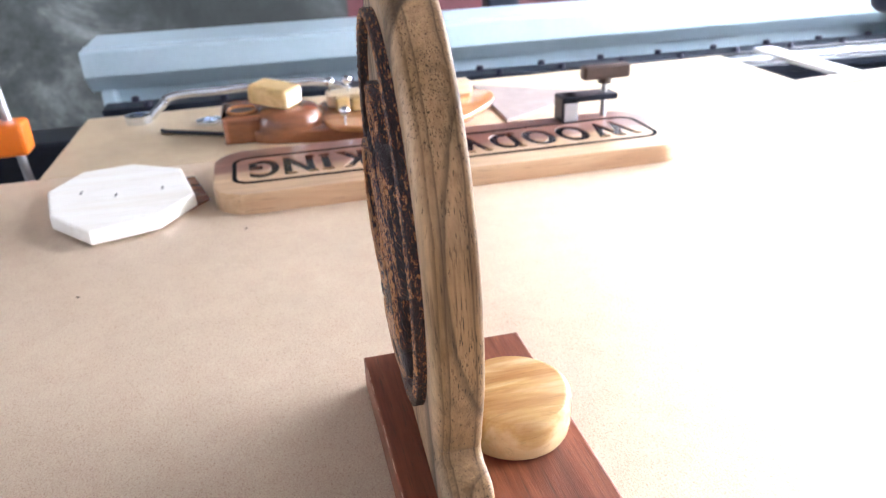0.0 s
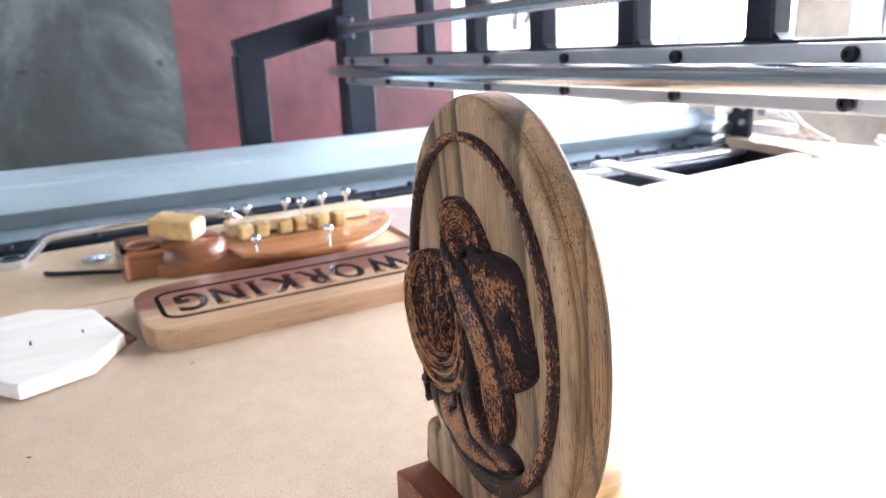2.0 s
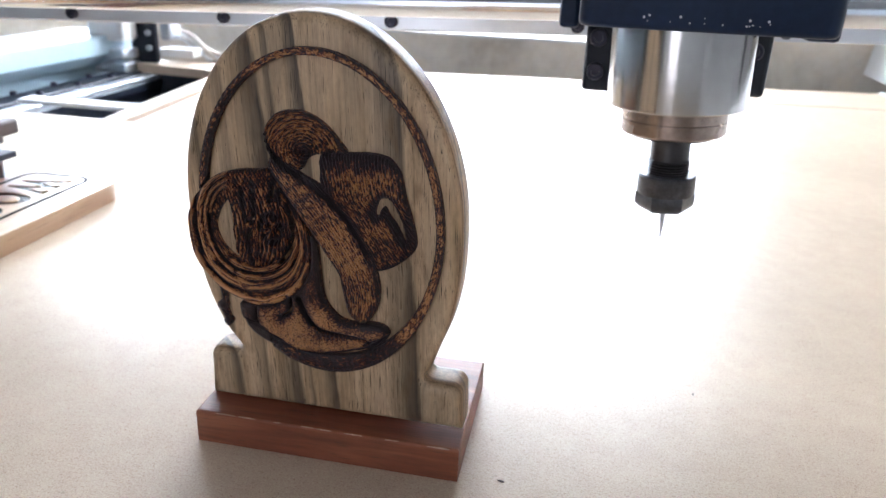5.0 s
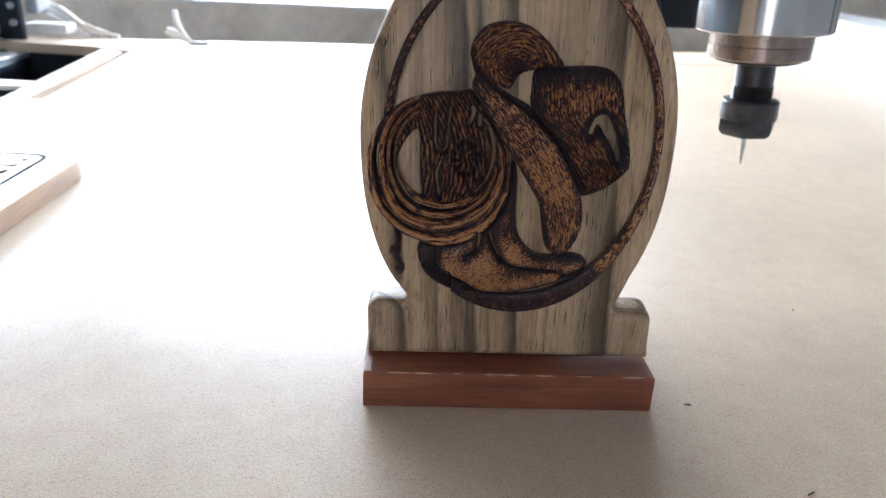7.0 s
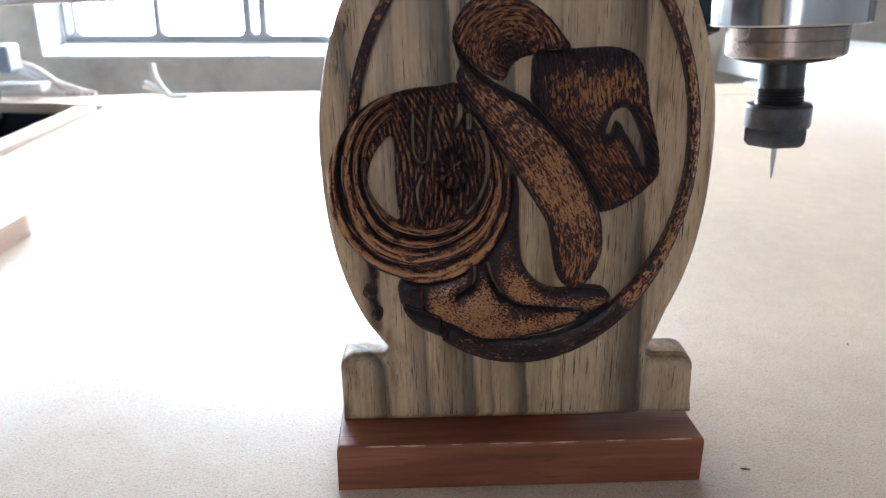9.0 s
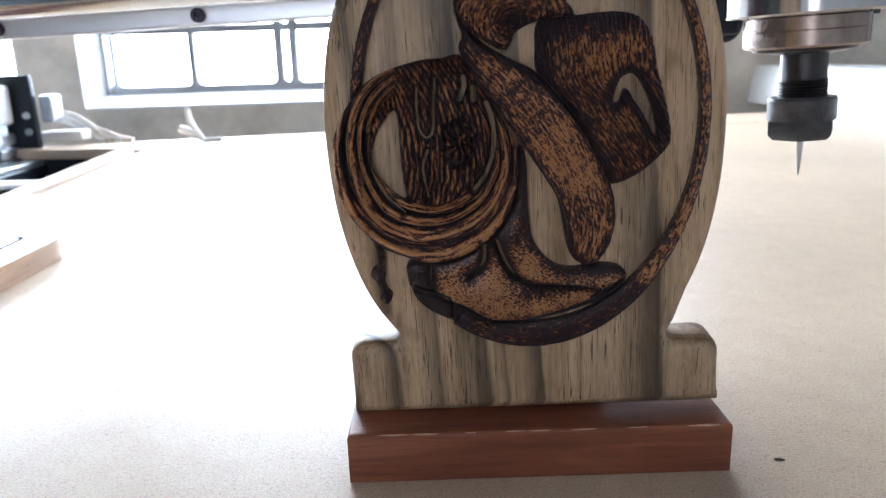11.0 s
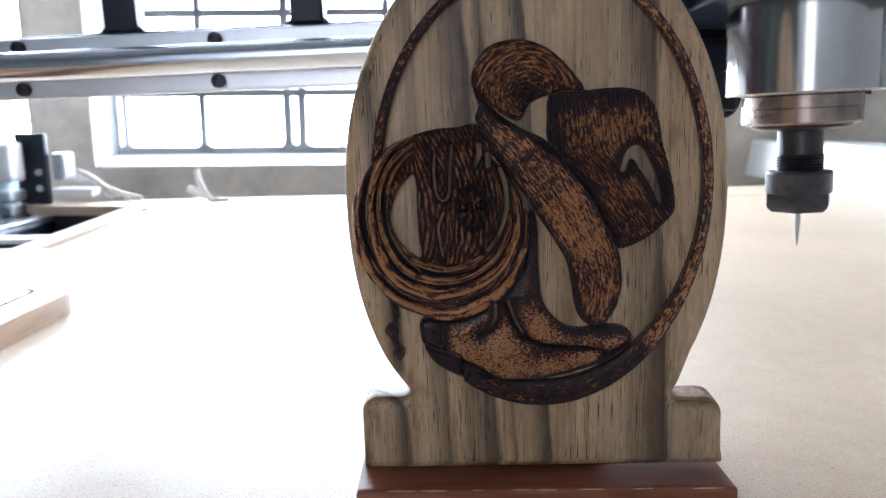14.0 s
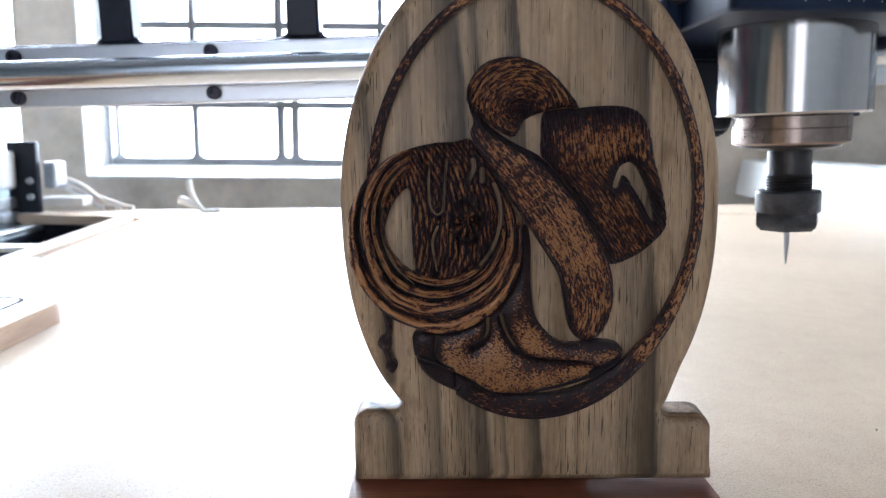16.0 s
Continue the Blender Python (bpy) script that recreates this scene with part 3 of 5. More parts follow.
tagged(part("joint_shade", bm, MATT_BLACK), "black liner added to darken the open joint between the boards", "joint strip")
for x, y, w, a in ((0.118, -0.055, 0.005, 30), (0.088, 0.006, 0.004, -10), (0.19, 0.11, 0.003, 60), (-0.30, -0.06, 0.004, -40), (-0.22, -0.17, 0.003, 70)):
    bm = bmesh.new()
    bmesh.ops.create_uvsphere(bm, u_segments=8, v_segments=5, radius=1.0, matrix=pose(x, y, 0.0002, 0, 0, a) @ Matrix.Diagonal((w / 2, 0.0005, 0.0004, 1)))
    part("scar", bm, BROWN_KNOB, bed, "small dark scar")
board("bed_strip", "yellowish plywood strip beside the fibreboard bed", [(-0.70, -0.245), (-0.4835, -0.252), (-0.4835, 0.61), (-0.507, 0.632), (-0.725, 0.632)], PLY)
board("filler_board", "narrow pale filler board beside the open frame", [(-0.556, 0.636), (-0.5275, 0.636), (-0.558, 1.035), (-0.60, 1.05)], MDF)


def side_rail(name, label, x, inward, y0, y1, z):
    """A long sheet-metal box beam with a rod rail under its overhang. inward: +1 or -1, towards the bed."""
    s = inward
    r = thing(name, label, "machine rail", pose(x, 0, z))
    prof = [(0.0, -0.034), (0.0, -0.002), (0.002, 0.0), (0.145, 0.0), (0.145, -0.06), (0.03, -0.06), (0.014, -0.046)]
    bm = bmesh.new()
    a, b = ([bm.verts.new((-s * px, y, pz)) for px, pz in prof] for y in (y0, y1))
    for i in range(len(prof)):
        j = (i + 1) % len(prof)
        bm.faces.new((a[i], a[j], b[j], b[i]))
    bm.faces.new(a), bm.faces.new(b)
    bmesh.ops.bevel(bm, geom=bm.edges[:], offset=0.0008, segments=2, affect="EDGES")
    part("cover", bm, BLUE_GREY, r)
    part("crease", boxed((min(-s * 0.032, -s * 0.036), y0, -0.0005), (max(-s * 0.032, -s * 0.036), y1, 0.0012)), BLUE_GREY, r)
    part("base_plate", boxed((min(-s * 0.135, s * 0.084), y0 + 0.02, -0.100), (max(-s * 0.135, s * 0.084), y1 - 0.02, -0.085), 0.002), BLACK_STEEL, r)
    part("web", boxed((min(-s * 0.05, -s * 0.13), y0 + 0.03, -0.0855), (max(-s * 0.05, -s * 0.13), y1 - 0.03, -0.058), 0.001), BLUE_GREY, r)
    part("rail_support", boxed((min(s * 0.0, s * 0.046), y0 + 0.02, -0.086), (max(s * 0.0, s * 0.046), y1 - 0.01, -0.070), 0.003), BLACK_STEEL, r)
    part("edge_strip", boxed((min(s * 0.052, s * 0.080), max(y0 + 0.02, 0.60), -0.086), (max(s * 0.052, s * 0.080), y1 - 0.02, -0.074), 0.002), ALU, r)
    end = bmesh.new()
    box(end, (min(-s * 0.02, -s * 0.12), y0 + 0.012, -0.14), (max(-s * 0.02, -s * 0.12), y0 + 0.03, -0.058), 0.003)
    box(end, (min(s * 0.02, -s * 0.03), y0 + 0.012, -0.13), (max(s * 0.02, -s * 0.03), y0 + 0.022, -0.085), 0.003)
    part("end_bracket", end, BLUE_GREY, r)
    y = y0 + 0.06
    bolt = None
    while y < y1 - 0.03:
        for dx in (s * 0.006, s * 0.040):
            if bolt is None:
                bolt = part("rail_bolt", lathe(bmesh.new(), [(0.0055, -0.007), (0.0055, 0.005), (0.0045, 0.006), (0.0028, 0.006), (0.0026, 0.003), (0, 0.003)], 16), BOLT, r, smooth=True)
                bolt.location = (dx, y, -0.0695)
            else:
                o = new("rail_bolt", bolt.data)
                o.parent, o.location = r, (dx, y + (0.02 if dx * s > 0.03 else 0), -0.0695)
        y += 0.10
    return r


side_rail("side_rail", "long pale blue-grey box rail beside the bed", -0.838, 1, -0.268, 1.17, 0.056)
far_rail = thing("side_rail", "plain white box rail along the other side of the bed", "machine rail", pose(0.78, 0, 0.092))
bm = bmesh.new()
ends = [[bm.verts.new((px, py, pz)) for px, pz in ((-0.012, -0.091), (0.0, -0.004), (0.004, 0.0), (0.15, 0.0), (0.15, -0.091))] for py in (-0.9, 1.69)]
for i in range(5):
    bm.faces.new((ends[0][i], ends[0][(i + 1) % 5], ends[1][(i + 1) % 5], ends[1][i]))
bm.faces.new(ends[0]), bm.faces.new(ends[1])
part("cover", bm, WHITE_PAINT, far_rail)
# white apron added to brighten the strip at the rail's foot
part("glare_apron", slab(bmesh.new(), [(-0.075, -0.9), (-0.0125, -0.9), (-0.0125, 1.39), (-0.075, 1.385)], -0.0915, -0.0875, 0.0008, 0.0004, 2), WHITE_PAINT, far_rail)
part("base_plate", boxed((0.01, -0.88, -0.24), (0.13, 1.45, -0.0915), 0.003), BLACK_STEEL, far_rail)

# ---- the gantry ----
G = pose(-0.202, 0.3265, 0.1935, 0, -1.9, -2.2)
gantry = thing("gantry", "gantry of black tube with polished rod rail", "machine gantry", G)
GX0, GX1 = -0.80, 1.06
part("rail_base", boxed((GX0, 0, -0.0225), (GX1, 0.009, 0.0225), 0.0015), ALU, gantry, "satin aluminium rail base")
bm = bmesh.new()
a, b = ([bm.verts.new((x, y, z)) for y, z in ((0, -0.010), (-0.013, -0.006), (-0.013, 0.006), (0, 0.010))] for x in (GX0, GX1))
for i in range(4):
    bm.faces.new((a[i], a[(i + 1) % 4], b[(i + 1) % 4], b[i]))
bm.faces.new(a), bm.faces.new(b)
part("rail_neck", bm, ALU, gantry)
part("rail_rod", rod(bmesh.new(), (GX0, -0.020, 0), (GX1, -0.020, 0), 0.0105, 32), CHROME, gantry, "polished steel rod", smooth=True)
bolt = None
for k in range(-5, 7):
    for z in (-0.0152, 0.0152):
        if bolt is None:
            bolt = part("rail_bolt", lathe(bmesh.new(), [(0.0052, 0), (0.0052, 0.004), (0.0046, 0.0048), (0.0027, 0.0048), (0.0025, 0.002), (0, 0.002)], 20), BOLT, gantry, smooth=True)
            o = bolt
        else:
            o = new("rail_bolt", bolt.data)
            o.parent = gantry
        o.matrix_basis = pose(-0.001 + 0.15 * k, -0.0005, z, 90, 0, 0)
part("lower_chord", boxed((GX0, 0.0095, -0.0185), (GX1, 0.045, 0.0255), 0.003), BLACK_STEEL, gantry)
part("upper_chord", boxed((GX0, 0.0095, 0.125), (GX1, 0.045, 0.165), 0.003), BLACK_STEEL, gantry)
post = None
for k in range(-4, 7):
    x = 0.066 + 0.1435 * k
    m = pose(x, 0.021, 0.0)
    if post is None:
        bm = bmesh.new()
        box(bm, (-0.0125, -0.010, 0.0252), (0.0125, 0.010, 0.1255), 0.002)
        for s in (-1, 1):
            w = [bm.verts.new((s * px, py, pz)) for py in (-0.007, 0.007) for px, pz in ((0.012, 0.0252), (0.018, 0.0252), (0.012, 0.0305))]
            for f in ((0, 1, 2), (3, 4, 5), (0, 1, 4, 3), (1, 2, 5, 4), (0, 2, 5, 3)):
                bm.faces.new([w[i] for i in f])
        post = part("post", bm, BLACK_STEEL, gantry)
        o = post
    else:
        o = new("post", post.data)
        o.parent = gantry
    o.matrix_basis = m
# lead screw, with a turned thread
bm = bmesh.new()
prof, zz = [], 0.0
while zz < 1.78:
    prof += [(0.0072, zz), (0.0079, zz + 0.0028), (0.0072, zz + 0.0056)]
    zz += 0.0075
lathe(bm, prof, 14)
bmesh.ops.transform(bm, matrix=pose(GX0 + 0.03, -0.012, 0.0685, 0, 90, 0), verts=bm.verts)
part("lead_screw", bm, CHROME, gantry, "steel lead screw", smooth=True)
part("screw_bearing", boxed((GX0 + 0.0, -0.026, 0.050), (GX0 + 0.04, 0.0092, 0.090), 0.004), BLACK_STEEL, gantry)
# side plate and bent tube of the gantry's far end
for n, lo, hi in (("end_post", (GX0 - 0.045, 0.0, -0.20), (GX0 + 0.005, 0.055, 0.17)), ("front_post", (GX0 - 0.045, -0.185, -0.17), (GX0 - 0.005, -0.135, 0.035)), ("foot", (GX0 - 0.05, -0.20, -0.195), (GX0, 0.065, -0.165))):
    part(n, boxed(lo, hi, 0.004), BLACK_STEEL, gantry)
bm = bmesh.new()
box(bm, (-0.02, -0.104, -0.023), (0.02, 0.104, 0.023), 0.004, m=pose(GX0 - 0.025, -0.078, 0.063, 15, 0, 0))
part("bent_tube", bm, BLACK_STEEL, gantry)
for n, lo, hi in (("end_post", (GX1, 0.0, -0.155), (GX1 + 0.045, 0.055, 0.17)), ("foot", (GX1, -0.20, -0.165), (GX1 + 0.05, 0.065, -0.135))):
    part(n, boxed(lo, hi, 0.004), BLACK_STEEL, gantry)

# ---- the spindle on its carriage ----
SX, SY = 0.163, 0.166
carriage = thing("carriage", "dark navy spindle carriage on the gantry rail", "machine carriage", pose(SX, 0, 0))
part("back_plate", boxed((-0.050, 0.262, 0.195), (0.10, 0.276, 0.42), 0.003), NAVY, carriage)
part("spindle_clamp", slab(bmesh.new(), rounded(-0.0625, SY - 0.060, 0.0625, SY + 0.0975, 0.008), 0.2055, 0.36, 0.003, 0.003, 3), NAVY, carriage, "dark navy clamp with a chipped lower rim", smooth=True)
for n, lo, hi in (("side_plate", (-0.0750, SY + 0.008, 0.1985), (-0.0630, SY + 0.095, 0.36)), ("side_plate", (0.0630, SY + 0.008, 0.1985), (0.082, SY + 0.095, 0.36)),
                  ("bearing_block", (-0.050, 0.277, 0.172), (-0.022, 0.3105, 0.226)), ("bearing_block", (0.03, 0.277, 0.166), (0.07, 0.306, 0.234)),
                  ("lower_block", (-0.058, SY + 0.074, 0.152), (-0.006, SY + 0.095, 0.1975)), ("lower_block", (0.030, SY + 0.074, 0.155), (0.062, SY + 0.095, 0.1975))):
    part(n, boxed(lo, hi, 0.003), NAVY if "plate" in n else BLACK_STEEL, carriage)
for x, y, z in ((-0.040, 0.276, 0.183), (-0.030, 0.276, 0.183), (0.05, 0.276, 0.222), (-0.0665, SY + 0.0075, 0.225), (-0.0665, SY + 0.0075, 0.26), (-0.050, SY + 0.0735, 0.188), (-0.050, SY + 0.0735, 0.166), (0.05, SY + 0.0735, 0.185)):
    o = part("cap_screw", lathe(bmesh.new(), [(0.0058, 0), (0.0058, 0.005), (0.005, 0.006), (0.003, 0.006), (0.0028, 0.002), (0, 0.002)], 20), BOLT, carriage, smooth=True)
    o.matrix_basis = pose(x, y, z, 90, 0, 0)

part("hose", tube(bmesh.new(), [(-0.006, 0.285, 0.190), (-0.004, 0.292, 0.168), (0.003, 0.298, 0.153), (0.010, 0.300, 0.151), (0.016, 0.300, 0.160), (0.018, 0.30, 0.190)], 0.0028, 10), BLACK_STEEL, carriage, "thin black hose loop", smooth=True)
random.seed(5)
for _ in range(16):
    a = radians(random.uniform(215, 325))
    r = 0.0003 + 0.0005 * random.random()
    o = part("paint_chip", lathe(bmesh.new(), [(0, 0), (r, 0.0001), (r * 0.8, 0.0004), (0, 0.0005)], 7), GREY_METAL, carriage)
    o.matrix_basis = pose(random.uniform(-0.032, 0.032), SY - 0.0599, 0.2098 + 0.003 * random.random() ** 2, 90, random.uniform(0, 90), 0)

spindle = thing("spindle", "polished steel router spindle holding a thin engraving bit", "spindle", pose(SX, SY, 0.10, 0, -2.3, 0) @ pose(0, 0, -0.10))
part("body", lathe(bmesh.new(), [(0.0, 0.160), (0.0386, 0.160), (0.0397, 0.1610), (0.0397, 0.34), (0, 0.34)], 80), BRUSHED, spindle, "brushed steel cylinder", smooth=True)
part("drain_tab", boxed((0.0330, 0.0, 0.1582), (0.0385, 0.0120, 0.1602), 0.0006), DARK_STEEL, spindle)
part("nose_ring", lathe(bmesh.new(), [(0.0, 0.1440), (0.0288, 0.1440), (0.0302, 0.1452), (0.0302, 0.1522), (0.0299, 0.1524), (0.0299, 0.1527), (0.0302, 0.1529), (0.0302, 0.1590), (0.0285, 0.1596), (0.0285, 0.1603), (0, 0.1603)], 72), COLLAR_STEEL, spindle, "stained steel nose ring", smooth=True)
part("dust_lip", lathe(bmesh.new(), [(0.0, 0.1408), (0.018, 0.1408), (0.0252, 0.1424), (0.0256, 0.1440), (0, 0.1443)], 48), DARK_STEEL, spindle, smooth=True)
shaft = [(0.0, 0.117), (0.0119, 0.117)]
for k in range(6):
    shaft += [(0.0124, 0.1185 + 0.0016 * k), (0.0117, 0.1193 + 0.0016 * k)]
shaft += [(0.0115, 0.1285), (0.0115, 0.1412), (0, 0.1412)]
part("shaft", lathe(bmesh.new(), shaft, 40), DARK_STEEL, spindle, smooth=True)
# the nut: a round skirt over a hexagon, its corners turned down
bm = lathe(bmesh.new(), [(0.0, 0.1062), (0.0166, 0.1062), (0.0171, 0.1072), (0.0171, 0.1172), (0.0164, 0.1184), (0.0125, 0.1188), (0, 0.1188)], 56)
lathe(bm, [(0.0, 0.0962), (0.0148, 0.0962), (0.0172, 0.0984), (0.0177, 0.1000), (0.0177, 0.1056), (0.0168, 0.1070), (0, 0.1070)], 6)
part("collet_nut", bm, NUT_STEEL, spindle, "dark six-sided collet nut", smooth=30)
part("bit", lathe(bmesh.new(), [(0.0, 0.0762), (0.0003, 0.0765), (0.0013, 0.086), (0.0016, 0.0915), (0.0016, 0.0975), (0, 0.0975)], 16), GREY_METAL, spindle, "thin pointed engraving bit", smooth=True)

# ---- motor end of the far rail ----
motor = thing("motor_mount", "black steel motor bracket with pale housings", "motor mount", pose(-0.786, 1.15, 0))
part("bracket_plate", boxed((-0.038, -0.02, -0.08), (0.017, -0.005, 0.132), 0.003), BLACK_STEEL, motor)
part("bracket_foot", boxed((-0.035, -0.02, -0.088), (0.10, 0.05, -0.078), 0.002), BLACK_STEEL, motor)
part("rear_housing", boxed((0.017, 0.0, 0.044), (0.040, 0.045, 0.095), 0.005), GREY_METAL, motor)
part("shelf", boxed((0.010, 0.0, 0.010), (0.090, 0.045, 0.028), 0.004), WHITE_PLASTIC, motor)
front = part("front_housing", boxed((-0.095, -0.080, 0.045), (-0.016, -0.025, 0.116), 0.008), WHITE_PLASTIC, motor)
part("housing_step", boxed((-0.090, -0.083, 0.088), (-0.028, -0.079, 0.108), 0.002), WHITE_PLASTIC, front)
part("bearing_block", boxed((-0.090, -0.078, -0.018), (-0.018, -0.021, 0.004), 0.005), ALU, motor)
part("bearing_block", boxed((-0.090, -0.078, 0.008), (-0.021, -0.021, 0.030), 0.005), ALU, motor)
for z in (0.03, 0.06):
    o = part("cap_screw", lathe(bmesh.new(), [(0.006, 0), (0.006, 0.006), (0.003, 0.006), (0, 0.004)], 16), GREY_METAL, motor, smooth=True)
    o.matrix_basis = pose(0.004, -0.0205, z, 90, 0, 0)
cables = thing("cable_bundle", "bundle of beige and white cables drooping over the bed edge", "cables", pose(-0.782, 1.2, 0.0))
for i in range(6):
    d = 0.006 * (i % 3)
    part("cable", tube(bmesh.new(), [(0.0, 0.0, 0.052 + d), (0.035, 0.01, 0.052 + d - 0.004 * i), (0.068, 0.0, 0.036 + d - 0.003 * i), (0.095 + 0.009 * i, -0.015, 0.010), (0.112 + 0.011 * i, -0.02, 0.0055)], 0.0050, 10), CABLE if i % 3 else WHITE_PLASTIC, cables, smooth=True)
cord = thing("cord_end", "frayed white cord end sticking up from the bed", "cord", pose(-0.472, 1.15, 0.0))
for pts, r in (([(0.0, 0, 0.003), (-0.012, 0, 0.02), (-0.022, 0, 0.042), (-0.024, 0, 0.062)], 0.0055), ([(-0.006, 0, 0.010), (-0.022, 0, 0.018), (-0.042, 0, 0.026)], 0.0075), ([(0.0, 0, 0.003), (0.012, 0.0, 0.004), (0.03, 0.01, 0.004)], 0.004)):
    part("strand", tube(bmesh.new(), pts, r, 10), WHITE_PLASTIC, cord, smooth=True)


# ---- the carved plaque on its base ----
base = tagged(part("plaque_base", slab(bmesh.new(), [(-0.0675, 0.0), (0.0675, 0.0), (0.0675, 0.084), (-0.0675, 0.084)], 0.0, 0.0185, 0.0015, 0.0005, 3), MAHOGANY), "red-brown hardwood base block lying on the fibreboard", "base")

random.seed(11)
for k in range(26):
    x, w = random.uniform(-0.064, 0.062), random.uniform(0.0012, 0.0065)
    bm = bmesh.new()
    bmesh.ops.create_uvsphere(bm, u_segments=8, v_segments=5, radius=1.0, matrix=pose(x, 0.00042 + 0.0004 * random.random(), 0.01806, 45, 0, 0) @ Matrix.Diagonal((w, random.uniform(0.0002, 0.00045), 0.00022, 1)))
    part("worn_arris", bm, WORN_WOOD, base, "pale worn spot on the edge")

P = pose(0, 0.0145, 0.0185, 2.0, -1.6, -2.5) @ pose(0, 0, -0.0185)
plaque = thing("carved_plaque", "weathered pine plaque with scorched carving of hat, lasso and boot", "plaque", P)


def plaque_outline():
    """x, z round the board, from the left foot's lower corner counter-clockwise as seen from the front."""
    half = []
    z0, a, up, low = 0.123, 0.0666, 0.0905, 0.099
    half += [(0.0665, 0.0186)]
    half += [(0.0605 + 0.006 * math.cos(t), 0.0415 + 0.006 * math.sin(t)) for t in np.linspace(0, math.pi / 2, 7)]
    half += [(0.0520 - 0.004 * math.sin(t), 0.0515 - 0.004 * math.cos(t)) for t in np.linspace(0, math.pi / 2.5, 6)]
    zn = np.linspace(0.0535, z0, 16)[0:-1]
    half += [(a * math.sqrt(1 - ((z0 - z) / low) ** 2.4), z) for z in zn]
    half += [(a * math.cos(t), z0 + up * math.sin(t)) for t in np.linspace(0, math.pi / 2, 30)]
    whole = half + [(-x, z) for x, z in reversed(half[:-1])]
    whole = [(x, z - 0.0033 * min(1, max(0, (0.062 - z) / 0.010)) * min(1, max(0, (z - 0.0187) / 0.012)) if x > 0 else z) for x, z in whole]
    return [(x - 0.0010 * min(1, max(0, (z - 0.05) / 0.01)), z) for x, z in whole]


# the slab is raised along its own z, then turned so that its rounded top faces -y
bm = slab(bmesh.new(), plaque_outline(), -0.018, 0.0, 0.0054, 0.0026, 6)
bmesh.ops.transform(bm, matrix=pose(0, 0, 0, 90, 0, 0), verts=bm.verts)
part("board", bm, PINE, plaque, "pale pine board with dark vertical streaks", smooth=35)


def inside_distance(px, pz, pts):
    """Signed distance (inside below zero) to a closed outline."""
    best, odd = np.full(px.shape, 1e9), np.zeros(px.shape, bool)
    for (ax, az), (bx, bz) in zip(pts, pts[1:] + pts[:1]):
        ex, ez = bx - ax, bz - az
        wx, wz = px - ax, pz - az
        t = np.clip((wx * ex + wz * ez) / (ex * ex + ez * ez + 1e-15), 0, 1)
        best = np.minimum(best, np.hypot(wx - t * ex, wz - t * ez))
        cross = ((az <= pz) & (bz > pz)) | ((az > pz) & (bz <= pz))
        with np.errstate(divide="ignore", invalid="ignore"):
            odd ^= cross & (px < ax + (pz - az) / np.where(bz == az, 1e-12, bz - az) * ex)
    return np.where(odd, -best, best)


def shape(pts, steps=4):
    line = [(v.x, v.y) for v in catmull([Vector(p) for p in pts], steps, True)]
    return lambda x, z: inside_distance(x, z, line)


def stroke(pts, r, steps=6):
    line = [(v.x, v.y) for v in catmull([Vector(p) for p in pts], steps)]
    def f(x, z):
        best = np.full(x.shape, 1e9)
        for (ax, az), (bx, bz) in zip(line, line[1:]):
            ex, ez = bx - ax, bz - az
            t = np.clip(((x - ax) * ex + (z - az) * ez) / (ex * ex + ez * ez + 1e-15), 0, 1)
            best = np.minimum(best, np.hypot(x - ax - t * ex, z - az - t * ez))
        return best - r
    return f


def groove(dist, width):
    """0 away from a line, 1 in its middle."""
    return np.clip(1 - np.abs(dist) / width, 0, 1)


def wobble(x, z, scale, seed):
    rng = np.random.RandomState(seed)
    out = np.zeros(x.shape)
    for k in range(6):
        a, f, p = rng.uniform(0, 6.28), scale * rng.uniform(0.5, 1.8), rng.uniform(0, 6.28)
        out += np.sin((x * math.cos(a) + z * math.sin(a)) * f + p)
    return out / 6


